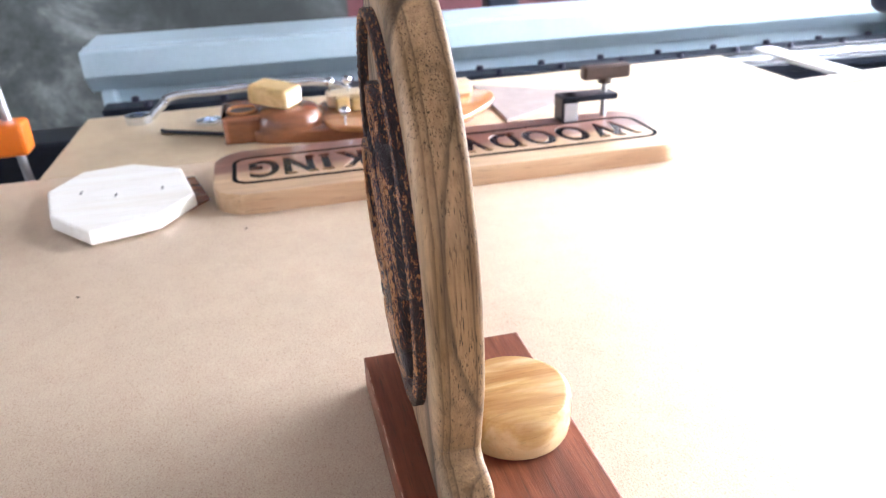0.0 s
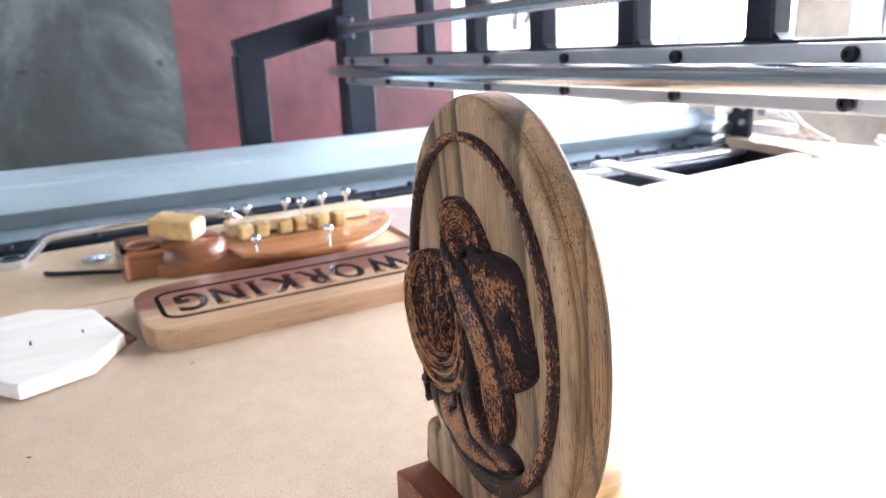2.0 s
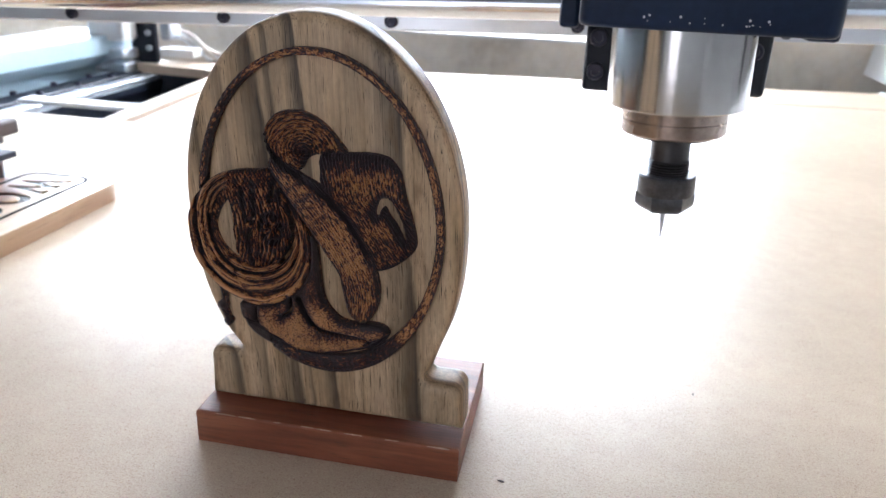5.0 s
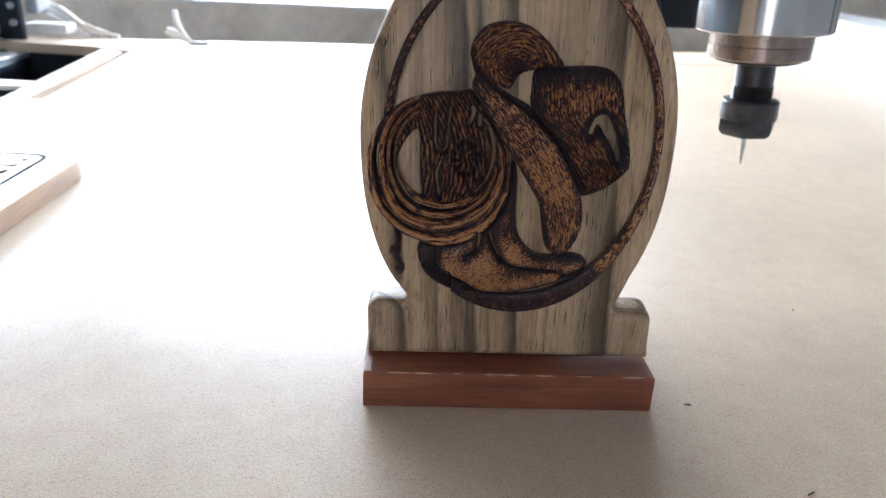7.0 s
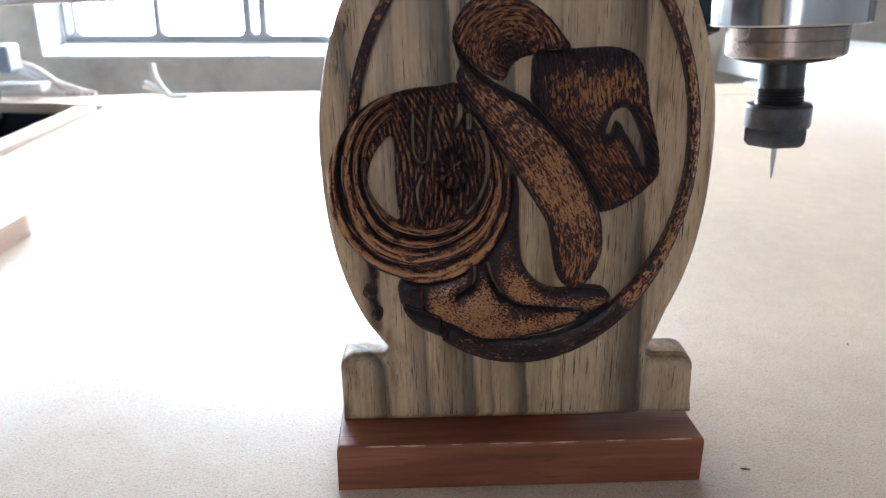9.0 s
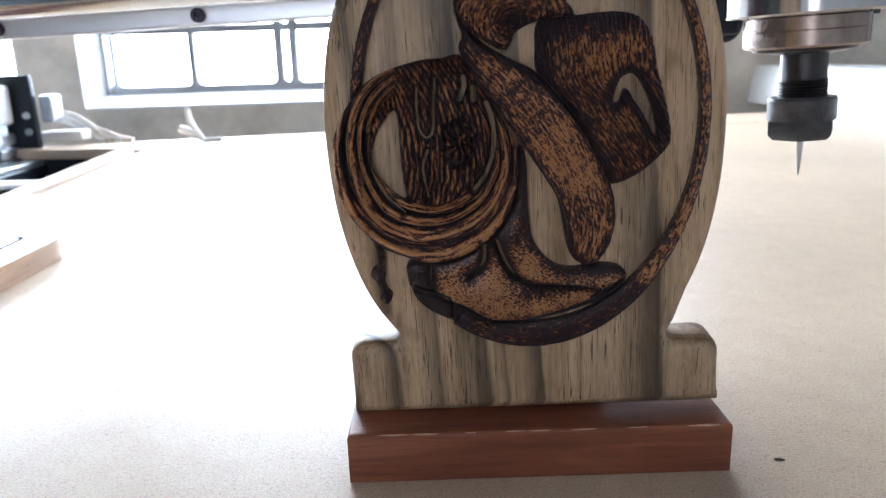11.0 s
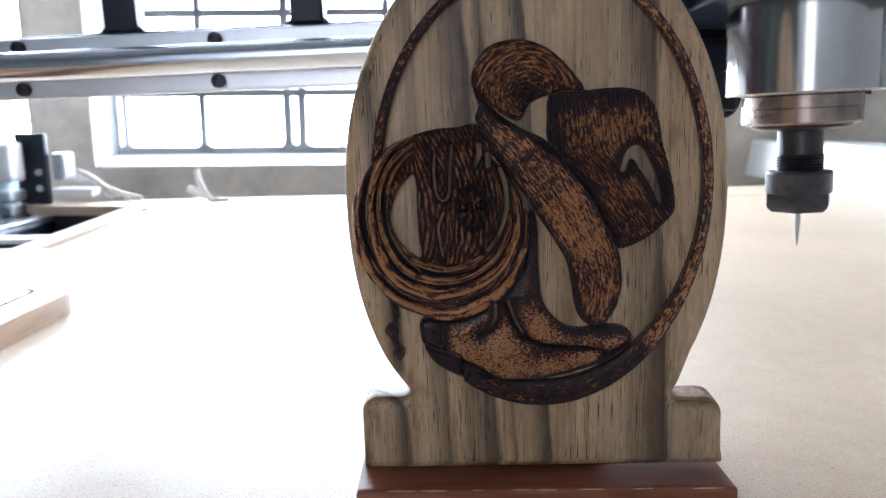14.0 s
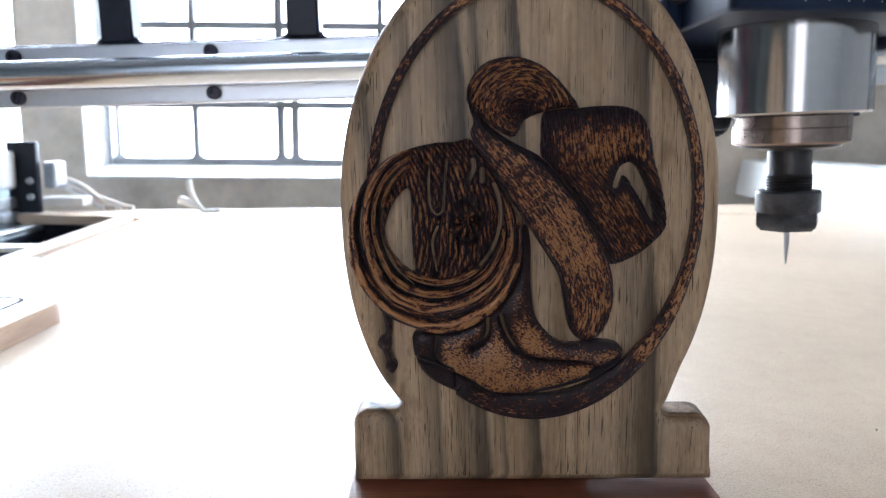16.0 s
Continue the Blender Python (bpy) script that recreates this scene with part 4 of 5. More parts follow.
def relief(name, label, box_xz, sdf, height, step=0.00025):
    """A carved patch standing off the board: sdf cuts its outline, height(x, z, d) gives its rise and how burnt it is."""
    x0, z0, x1, z1 = box_xz
    xs, zs = np.arange(x0, x1, step), np.arange(z0, z1, step)
    gx, gz = np.meshgrid(xs, zs)
    d = sdf(gx, gz)
    e = 1e-5
    nx, nz = (sdf(gx + e, gz) - d) / e, (sdf(gx, gz + e) - d) / e
    near = np.abs(d) < 0.75 * step
    px, pz = np.where(near, gx - nx * d, gx), np.where(near, gz - nz * d, gz)
    keep = d < 0.75 * step
    h, char, across, along = height(px, pz, np.minimum(d, 0))
    idx = -np.ones(d.shape, int)
    quad = keep[:-1, :-1] & keep[1:, :-1] & keep[:-1, 1:] & keep[1:, 1:]
    used = np.zeros(d.shape, bool)
    for a, b in ((slice(None, -1), slice(None, -1)), (slice(1, None), slice(None, -1)), (slice(None, -1), slice(1, None)), (slice(1, None), slice(1, None))):
        used[a, b] |= quad
    idx[used] = np.arange(used.sum())
    verts = np.stack([px[used] * 1.04 + 0.0004, -h[used], 0.055 + (pz[used] - 0.055) * 1.026], 1).tolist()
    chars = np.clip(char[used], -1, 1).tolist()
    flow = np.stack([across[used] * 1450, along[used] * 330, np.zeros(used.sum())], 1).tolist()
    r, c = np.nonzero(quad)
    faces = np.stack([idx[r, c], idx[r, c + 1], idx[r + 1, c + 1], idx[r + 1, c]], 1)
    edges = {}
    for f in faces.tolist():
        for i in range(4):
            k = (f[i], f[(i + 1) % 4])
            if (k[1], k[0]) in edges:
                del edges[(k[1], k[0])]
            else:
                edges[k] = 1
    faces = faces.tolist()
    low = {}
    for a, b in edges:
        for v in (a, b):
            if v not in low:
                low[v] = len(verts)
                verts.append((verts[v][0], 0.0004, verts[v][2]))
                chars.append(0.02)
                flow.append([flow[v][0], flow[v][1], 6.0])
        faces.append((b, a, low[a], low[b]))
    me = bpy.data.meshes.new(name)
    me.from_pydata(verts, [], faces)
    at = me.attributes.new("char", "FLOAT", "POINT")
    at.data.foreach_set("value", chars)
    at = me.attributes.new("flow", "FLOAT_VECTOR", "POINT")
    at.data.foreach_set("vector", [c for v in flow for c in v])
    me.materials.append(CHAR)
    me.polygons.foreach_set("use_smooth", [True] * len(me.polygons))
    me.set_sharp_from_angle(angle=radians(50))
    ob = new(name, me)
    ob.parent = plaque
    return tagged(ob, label)


def rim(d, width=0.0011):
    """Burnt and rounded-over edges."""
    return np.clip(1 + d / width, 0, 1)


# the rope ring, broad under the boot
def ring_sdf(x, z):
    up = z > 0.122
    qo = np.hypot(x / 0.0556, (z - 0.122) / np.where(up, 0.0742, 0.0758))
    qi = np.hypot(x / 0.0523, (z - 0.122) / np.where(up, 0.0712, 0.0672))
    d = np.maximum(qo - 1, 1 - qi) * 0.058
    cut = np.minimum(-0.027 - x, 0.131 - z)
    return np.maximum(d, cut)


def ring_height(x, z, d):
    t = np.arctan2(z - 0.122, x)
    twist = 0.5 + 0.5 * np.sin(t * 120 + d * 2500 + 3 * wobble(x, z, 300, 2))
    low = np.clip((0.072 - z) / 0.008, 0, 1)
    welt = groove(stroke([(-0.0214, 0.0589), (-0.0154, 0.0551)], 0)(x, z), 0.0012)
    return 0.0034 + 0.0009 * np.clip(-d / 0.0016, 0, 1) - 0.0002 * twist * (1 - low) + 0.0003 * wobble(x, z, 1500, 3) - 0.0012 * welt, \
        0.06 * twist * (1 - low) + 0.42 * rim(d, 0.0008) + 0.22 * wobble(x, z, 420, 6) - 0.16 + 0.48 * low + 0.26 * np.clip((-0.022 - x) / 0.012, 0, 1) - 0.4 * welt, 0.06 * np.hypot(x / 0.054, (z - 0.122) / 0.073), t * 0.075


# hat: curled brim, crown, and the long front brim
brim_top = shape([(-0.0215, 0.1564), (-0.0216, 0.1602), (-0.0199, 0.1644), (-0.017, 0.168), (-0.0127, 0.17), (-0.0058, 0.1706), (0.001, 0.1685), (0.0062, 0.1646), (0.0107, 0.1595), (0.0144, 0.154), (0.0091, 0.1542), (0.0027, 0.1528), (-0.0014, 0.1513), (-0.004, 0.1492), (-0.0052, 0.1466), (-0.0068, 0.1451), (-0.0096, 0.1458), (-0.0146, 0.1494), (-0.0189, 0.153)])
brim_front = shape([(-0.0216, 0.1605), (-0.0208, 0.1544), (-0.0195, 0.1502), (-0.0206, 0.1458), (-0.0165, 0.1386), (-0.0111, 0.1294), (-0.0056, 0.1209), (0.0, 0.1121), (0.0049, 0.1042), (0.0086, 0.0971), (0.0102, 0.0878), (0.0118, 0.0798), (0.0146, 0.0761), (0.019, 0.0749), (0.0235, 0.0791), (0.0263, 0.0874), (0.0262, 0.0966), (0.0239, 0.1052), (0.0217, 0.1106), (0.0161, 0.1212), (0.0089, 0.1307), (0.0024, 0.1381), (-0.0057, 0.1426), (-0.0128, 0.1473), (-0.0189, 0.1533)])
crown_all = shape([(0.0032, 0.1526), (0.0091, 0.1536), (0.0144, 0.1539), (0.0249, 0.1544), (0.0318, 0.1531), (0.0355, 0.1496), (0.0377, 0.1443), (0.0394, 0.1354), (0.0419, 0.1262), (0.0435, 0.1167), (0.042, 0.1118), (0.0341, 0.1048), (0.0257, 0.1016), (0.0239, 0.1052), (0.0217, 0.1106), (0.0161, 0.1212), (0.0089, 0.1307), (0.0028, 0.1377), (0.0024, 0.1452)])
crown_hole = shape([(0.0258, 0.1275), (0.0264, 0.1312), (0.0282, 0.1349), (0.0311, 0.1359), (0.0335, 0.1343), (0.0356, 0.1305), (0.0376, 0.1258), (0.0389, 0.1207), (0.0395, 0.116), (0.038, 0.1171), (0.0367, 0.1199), (0.035, 0.1234), (0.0333, 0.126), (0.0318, 0.1281), (0.0305, 0.1307), (0.0293, 0.1313), (0.0283, 0.1295), (0.0277, 0.1274)])


def brim_top_height(x, z, d):
    dx, dz = x + 0.0040, (z - 0.1535) * 1.05
    r, t = np.hypot(dx, dz), np.arctan2(dz, dx)
    line = 0.5 + 0.5 * np.sin(r * 3900 + 3.0 * wobble(x, z, 330, 5) + 1.6 * wobble(x, z, 800, 32))
    fine = 0.5 + 0.5 * np.sin(r * 9500 + 3.0 * wobble(x, z, 420, 25))
    pit = np.clip(1 - r / 0.007, 0, 1)
    return 0.0046 - 0.0011 * line ** 2 - 0.0004 * fine - 0.0012 * rim(d) - 0.0024 * pit, \
        0.26 * line ** 2 + 0.14 * fine + 0.40 * rim(d, 0.0016) + 0.6 * pit - 0.24 + 0.12 * wobble(x, z, 260, 15), r, t * 0.012


def brim_front_height(x, z, d):
    mid = stroke([(-0.019, 0.158), (-0.0165, 0.147), (-0.009, 0.138), (0.001, 0.126), (0.010, 0.112), (0.0165, 0.098), (0.0185, 0.086), (0.0165, 0.076)], 0)(x, z)
    along = 0.55 * x - 0.83 * z
    line = 0.5 + 0.5 * np.sin(mid * 5200 + 2.6 * wobble(x, z, 260, 7))
    fold = stroke([(-0.0209, 0.1585), (-0.0199, 0.1552), (-0.0172, 0.151), (-0.0124, 0.1463), (-0.0058, 0.142), (-0.0001, 0.138), (0.0064, 0.1328), (0.013, 0.1258), (0.018, 0.1188), (0.0214, 0.1118)], 0)(x, z)
    ridge = groove(fold, 0.0013)
    # pale core: the glossy gleam in the fold, put in as colour
    bare = np.clip(1 - np.abs(fold) / 0.00045, 0, 1) * np.clip((x + 0.004) / 0.008, 0.35, 1)
    side = np.clip((x - np.interp(z, [0.10, 0.112, 0.123, 0.133, 0.1395, 0.146, 0.158], [0.03, 0.0185, 0.0125, 0.005, -0.0025, -0.0105, -0.0175])) / 0.002, 0, 1)
    return 0.0050 + 0.0014 * np.clip(-d / 0.006, 0, 1) - 0.0005 * line - 0.0012 * rim(d) - 0.0020 * ridge - 0.0006 * side, \
        0.18 * line + 0.52 * rim(d, 0.0034) + 0.65 * ridge - 0.9 * bare + 0.34 * side - 0.22 + 0.20 * wobble(x, z, 200, 16) + 0.22 * np.clip((z - 0.140) / 0.012, 0, 1), mid, along


def crown_height(x, z, d):
    slant = np.clip((0.138 - z) / 0.01, 0, 1)
    across = x + (0.12 + 0.5 * slant) * (z - 0.138)
    line = 0.5 + 0.5 * np.sin(across * 4700 + 4.0 * wobble(x, z, 300, 9) + 2.2 * wobble(x, z, 760, 33))
    left = np.clip(1.4 - (x - 0.0025) / 0.0045, 0, 1)
    top = np.clip((z - 0.1455 - 0.0012 * wobble(x, z, 500, 27)) / 0.004, 0, 1)
    dim = np.clip((0.140 - z + 0.3 * (0.02 - x)) / 0.008, 0, 1)
    hole = np.clip(1 - crown_hole(x, z) / 0.0034, 0, 1)
    return 0.0046 + 0.001 * np.clip(-d / 0.006, 0, 1) - 0.0009 * line - 0.0012 * rim(d), \
        0.22 * line + 0.48 * rim(d, 0.0030) + 0.5 * left + 0.42 * top + 0.10 * dim + 0.28 * hole - 0.20 + 0.16 * wobble(x, z, 220, 17), across, z


# lasso: coils round a dark middle with a crescent cut-out and long loops cut through
lasso_hole = shape([(-0.0499, 0.1144), (-0.0484, 0.1201), (-0.0459, 0.1247), (-0.0421, 0.1287), (-0.0407, 0.1261), (-0.0407, 0.1189), (-0.0406, 0.1093), (-0.0401, 0.1002), (-0.0452, 0.1035), (-0.0487, 0.1091)])
lasso_out = shape([(-0.0623, 0.1147), (-0.0609, 0.1214), (-0.0576, 0.1287), (-0.0526, 0.135), (-0.0469, 0.1394), (-0.0396, 0.142), (-0.0324, 0.1434), (-0.0262, 0.1436), (-0.0207, 0.1444), (-0.0165, 0.1386), (-0.0111, 0.1294), (-0.0063, 0.1199), (-0.0041, 0.1122), (-0.0048, 0.1024), (-0.0074, 0.0945), (-0.0132, 0.0864), (-0.023, 0.0803), (-0.0328, 0.0785), (-0.0415, 0.0809), (-0.0501, 0.0853), (-0.0573, 0.0938), (-0.0614, 0.103)])
loops = [stroke(p, r) for p, r in (([(-0.0344, 0.1351), (-0.0347, 0.1292), (-0.0343, 0.1224), (-0.0322, 0.1195), (-0.0301, 0.1215), (-0.0295, 0.129), (-0.0285, 0.1379)], 0.0005),
                                   ([(-0.0199, 0.1376), (-0.0198, 0.1346), (-0.0215, 0.131)], 0.0009), ([(-0.017, 0.1345), (-0.017, 0.1305)], 0.0009), ([(-0.0131, 0.1296), (-0.0113, 0.1232), (-0.0115, 0.1149), (-0.014, 0.1073), (-0.0179, 0.102)], 0.0008),
                                   ([(-0.032, 0.1155), (-0.0339, 0.1102), (-0.0332, 0.1032), (-0.0326, 0.1001)], 0.0005), ([(-0.0033, 0.1161), (-0.0029, 0.1108), (-0.0042, 0.1039)], 0.0008),
                                   ([(-0.05, 0.1215), (-0.051, 0.1162), (-0.0499, 0.1084), (-0.0465, 0.1013), (-0.0407, 0.0956)], 0.0005), ([(-0.057, 0.1224), (-0.058, 0.1156), (-0.0571, 0.1079)], 0.0005))]


def all_loops(x, z):
    return np.min([f(x, z) for f in loops], axis=0)


def lasso_height(x, z, d):
    qi = np.hypot((x + 0.0313) / 0.0183, (z - 0.1177) / 0.0196)
    qo = np.hypot((x + 0.0334) / 0.0295, (z - 0.1126) / 0.0330)
    u = (qi - 1) / np.maximum((qi - 1) + np.maximum(1 - qo, 0), 1e-4)
    u = np.clip(np.where(qi < 1, -0.2, u), -0.2, 1.2)
    t = np.arctan2(z - 0.1135, x + 0.0325)
    panel = np.maximum(np.clip((x + 0.0412) / 0.001, 0, 1) * np.clip((z - 0.125) / 0.002, 0, 1) * np.clip((-0.016 - x) / 0.001, 0, 1), 0)
    coil = np.clip(u / 0.05, 0, 1) * (1 - panel)
    wave = u + 0.05 * np.sin(t * 2 + 0.6) + 0.05 * np.sin(t * 3 - 1.0) + 0.015 * wobble(x, z, 260, 11)
    line = (0.5 + 0.5 * np.cos(wave * 2 * math.pi * 3.6)) ** 2
    hair = (0.5 + 0.5 * np.sin(wave * 2 * math.pi * 9.5 + 2.2 * wobble(x, z, 380, 12))) ** 2
    left = np.clip(1 - np.abs(np.abs(t) - 3.05) / 0.55, 0, 1)
    gaps = np.maximum(np.clip(1 - np.abs(u - 0.80) / (0.12 * left + 1e-3), 0, 1), np.clip(1 - np.abs(u - 0.28) / (0.10 * left + 1e-3), 0, 1)) * (left > 0)
    low = np.clip(1 - np.abs(t + 1.5) / 1.1, 0, 1)
    gaps = np.maximum(gaps, np.clip(1 - np.abs(u - 0.32 - 0.1 * (t + 1.5)) / (0.07 * low + 1e-3), 0, 1) * (low > 0))
    mid = 0.5 + 0.5 * np.sin((x + 0.25 * (z - 0.115) ** 2 / 0.02) * 3600 + 4.5 * wobble(x, z, 230, 13) + 2.4 * wobble(x, z, 620, 31))
    rq = np.hypot((x + 0.0223) / 0.0050, (z - 0.1170) / 0.0070)
    petal = np.where(rq < 1.15, 0.5 + 0.5 * np.sin(np.arctan2(z - 0.117, x + 0.0223) * 9 + 4 * rq), 0)
    eye = groove((rq - 1) * 0.0055, 0.0014)
    knob = np.clip(1 - np.hypot(x + 0.0235, z - 0.1125) / 0.0022, 0, 1) + np.clip(1 - np.hypot(x + 0.0245, z - 0.1225) / 0.003, 0, 1)
    edge = np.clip(1 - all_loops(x, z) / 0.0011, 0, 1)
    h = 0.0047 + coil * (0.0012 - 0.0024 * line - 0.0007 * hair - 0.0020 * gaps) - (1 - coil) * (0.0002 + 0.0015 * mid) - 0.0022 * eye - 0.0018 * petal * (rq < 1) + 0.0012 * knob - 0.0008 * rim(d)
    c = coil * (0.55 * line + 0.42 * hair + 0.7 * gaps - 0.46 + 0.08 * np.clip(z - 0.118, 0, 0.01) / 0.01) + (1 - coil) * (-0.15 + 0.46 * mid) + 0.55 * eye + 0.25 * knob + 0.50 * petal - 0.12 * (rq < 0.9) + 0.28 * rim(d, 0.0013) + 0.4 * edge + 0.12 * wobble(x, z, 240, 19)
    return h, c, np.where(coil > 0.5, u * 0.017, x), np.where(coil > 0.5, t * 0.011, 0.6 * z)


# boot: shaft, vamp, a dark heel and a stitched sole
boot_out = shape([(-0.0413, 0.0744), (-0.0409, 0.0781), (-0.0347, 0.0798), (-0.023, 0.0829), (-0.0132, 0.0874), (-0.0064, 0.0955), (-0.004, 0.1044), (-0.0039, 0.1145), (-0.0022, 0.1149), (-0.0012, 0.1083), (-0.0013, 0.0984), (-0.001, 0.0902), (0.0004, 0.0839), (0.0028, 0.0796), (0.0064, 0.0757), (0.0114, 0.0738), (0.0173, 0.0741), (0.0202, 0.0747), (0.0261, 0.0743), (0.0294, 0.0725), (0.0303, 0.0692), (0.0266, 0.0647), (0.0188, 0.0607), (0.0088, 0.0572), (-0.0033, 0.0552), (-0.0144, 0.0555), (-0.0234, 0.0594), (-0.0263, 0.0568), (-0.0344, 0.0608), (-0.0385, 0.065), (-0.0405, 0.0696)], 5)
sole_pts = [(-0.0407, 0.0694), (-0.0313, 0.0659), (-0.0234, 0.0619), (-0.0144, 0.0564), (-0.0033, 0.0559), (0.0088, 0.0576), (0.0187, 0.0618), (0.0299, 0.0697)]
sole_line = stroke(sole_pts, 0)
seam_line = stroke([(-0.0113, 0.0842), (-0.0093, 0.0778), (-0.0064, 0.0726), (-0.0014, 0.0696), (0.0085, 0.0681), (0.0175, 0.0672), (0.0226, 0.0648)], 0)
seam_cut = stroke([(-0.0113, 0.0842), (-0.0093, 0.0778), (-0.0064, 0.0726)], 0.00055)
lace_cut = stroke([(-0.0156, 0.0833), (-0.0162, 0.077), (-0.0208, 0.0732)], 0.0006)
heel_cut = stroke([(-0.0333, 0.0768), (-0.0338, 0.0721), (-0.0332, 0.0681)], 0.0004)


def boot_height(x, z, d):
    curve = np.interp(x, [p[0] for p in sole_pts], [p[1] for p in sole_pts])
    sole = np.clip((curve - z) / 0.0012 + 0.5, 0, 1)
    cut = np.clip(groove(sole_line(x, z), 0.0012) + groove(seam_line(x, z), 0.0013), 0, 1)
    above = seam_line(x, z)
    laces = np.clip(1.2 - np.hypot((x - 0.003) / 0.0085, (z - 0.0667) / 0.0030), 0, 1)
    shaft_dark = np.clip((z - 0.0815 + 0.25 * np.abs(x + 0.004)) / 0.006, 0, 1)
    heel_dark = np.clip((-0.0305 - x) / 0.004, 0, 1)
    toe_dark = np.clip((x - 0.016) / 0.004, 0, 1) * np.clip((z - 0.0705) / 0.002, 0, 1)
    near_cut = np.clip(1 - np.minimum(lace_cut(x, z), np.minimum(seam_cut(x, z), heel_cut(x, z))) / 0.0014, 0, 1)
    stitch = 0.5 + 0.5 * np.sin(x * 3000)
    heel_block = np.clip((-0.0268 - x) / 0.0008, 0, 1) * np.clip((curve - 0.0004 - z) / 0.0008, 0, 1)
    welt = groove(stroke([(-0.0385, 0.0705), (-0.0327, 0.0678), (-0.0277, 0.0658)], 0)(x, z), 0.0008) + groove(stroke([(-0.0001, 0.0572), (0.0092, 0.0593), (0.0193, 0.0628)], 0)(x, z), 0.0008) \
        + groove(stroke([(0.0189, 0.0641), (0.0238, 0.0668), (0.0288, 0.069)], 0)(x, z), 0.0008) + groove(stroke([(-0.0274, 0.0648), (-0.0275, 0.0593)], 0)(x, z), 0.0007)
    plate_line = groove(stroke([(-0.026, 0.0584), (-0.0232, 0.0601), (-0.0189, 0.0583), (-0.0146, 0.0559)], 0)(x, z), 0.0006)
    tan = np.clip(1 - np.hypot((x + 0.012) / 0.013, (z - 0.0695) / 0.0085), 0, 1) + np.clip(1 - np.hypot((x - 0.000) / 0.006, (z - 0.0775) / 0.007), 0, 1)
    return 0.0048 + 0.0014 * np.clip(-d / 0.006, 0, 1) * (1 - sole) - 0.0010 * sole - 0.0018 * cut - 0.0009 * rim(d) - 0.0006 * laces * stitch - 0.0014 * welt + 0.0005 * plate_line, \
        0.75 * heel_block + 0.8 * welt - 0.5 * plate_line - 0.16 * tan + 0.55 * sole + 0.5 * cut + 0.46 * rim(d, 0.0036) + 0.42 * shaft_dark + 0.42 * heel_dark + 0.4 * toe_dark + 0.45 * laces + 0.35 * near_cut + 0.2 * np.clip(1 - above / 0.003, 0, 1) - 0.22 + 0.26 * wobble(x, z, 300, 18), 1.4 * (0.8 * z + 0.5 * x), 2.6 * (0.85 * x - 0.5 * z)


CARVED = [("rope_ring", "scorched rope ring carved round the scene", (-0.058, 0.044, 0.058, 0.203), lambda x, z: np.maximum(np.maximum(ring_sdf(x, z), -lasso_out(x, z) + 0.0002), -boot_out(x, z) + 0.0002), ring_height),
          ("hat_brim", "scorched curled hat brim with ringed grooves", (-0.024, 0.143, 0.017, 0.173), lambda x, z: np.maximum(brim_top(x, z), -brim_front(x, z) + 0.0002), brim_top_height),
          ("hat_crown", "scorched hat crown with a cut-out crease", (0.001, 0.100, 0.046, 0.157), lambda x, z: np.maximum(np.maximum(crown_all(x, z), -crown_hole(x, z)), np.maximum(-brim_front(x, z), -brim_top(x, z)) + 0.0002), crown_height),
          ("hat_front", "long scorched hat brim, tan on top", (-0.024, 0.073, 0.028, 0.163), brim_front, brim_front_height),
          ("lasso", "coiled lasso with burnt grooves round a dark middle", (-0.064, 0.077, -0.001, 0.1475), lambda x, z: np.maximum(np.maximum(np.maximum(lasso_out(x, z), -lasso_hole(x, z)), -all_loops(x, z)), -brim_front(x, z) + 0.0002), lasso_height),
          ("boot", "scorched tan boot with a dark heel and sole", (-0.043, 0.053, 0.033, 0.122), lambda x, z: np.maximum(np.maximum(np.maximum(boot_out(x, z), -lasso_out(x, z) + 0.0002), -brim_front(x, z) + 0.0002), np.maximum(-lace_cut(x, z), np.maximum(-seam_cut(x, z), -heel_cut(x, z)))), boot_height),
          ("rope_tail", "knotted dark rope end", (-0.056, 0.062, -0.0455, 0.089), lambda x, z: np.minimum(stroke([(-0.0505, 0.0865), (-0.0496, 0.079), (-0.0515, 0.0748), (-0.0497, 0.0693), (-0.0490, 0.0649)], 0.0010)(x, z), np.minimum(np.hypot(x + 0.0511, z - 0.0748) - 0.0024, np.hypot(x + 0.0491, z - 0.0665) - 0.0020)),
           lambda x, z, d: (0.0034 + 0.0012 * np.clip(-d / 0.002, 0, 1), 0.35 + 0.12 * wobble(x, z, 900, 4), x, z))]
for row in CARVED:
    relief(*row)

# the turned wooden disc behind the plaque
disc = tagged(part("wooden_disc", lathe(bmesh.new(), [(0, 0.0186), (0.0215, 0.0186), (0.0236, 0.0196), (0.0247, 0.0222), (0.0252, 0.0270), (0.0252, 0.0335), (0.0249, 0.0372), (0.0241, 0.0392), (0.0228, 0.0402), (0.0210, 0.0406), (0, 0.0408)], 72, (0.0055, 0.0565, 0)), DISC_WOOD, smooth=28), "golden varnished pine disc lying on the hardwood base", "disc")


# ---- the lettered sign ----
S = pose(-0.388, 0.1315, 0.0, 0, 0, 0.3)
wood_sign = thing("wooden_sign", "brown hardwood sign with black lettering, lying on the bed", "sign", S)
plank = slab(bmesh.new(), rounded(-0.0600, -0.2165, 0.0600, 0.2165, 0.032, 10), 0.0, 0.018, 0.0012, 0.0008, 3)


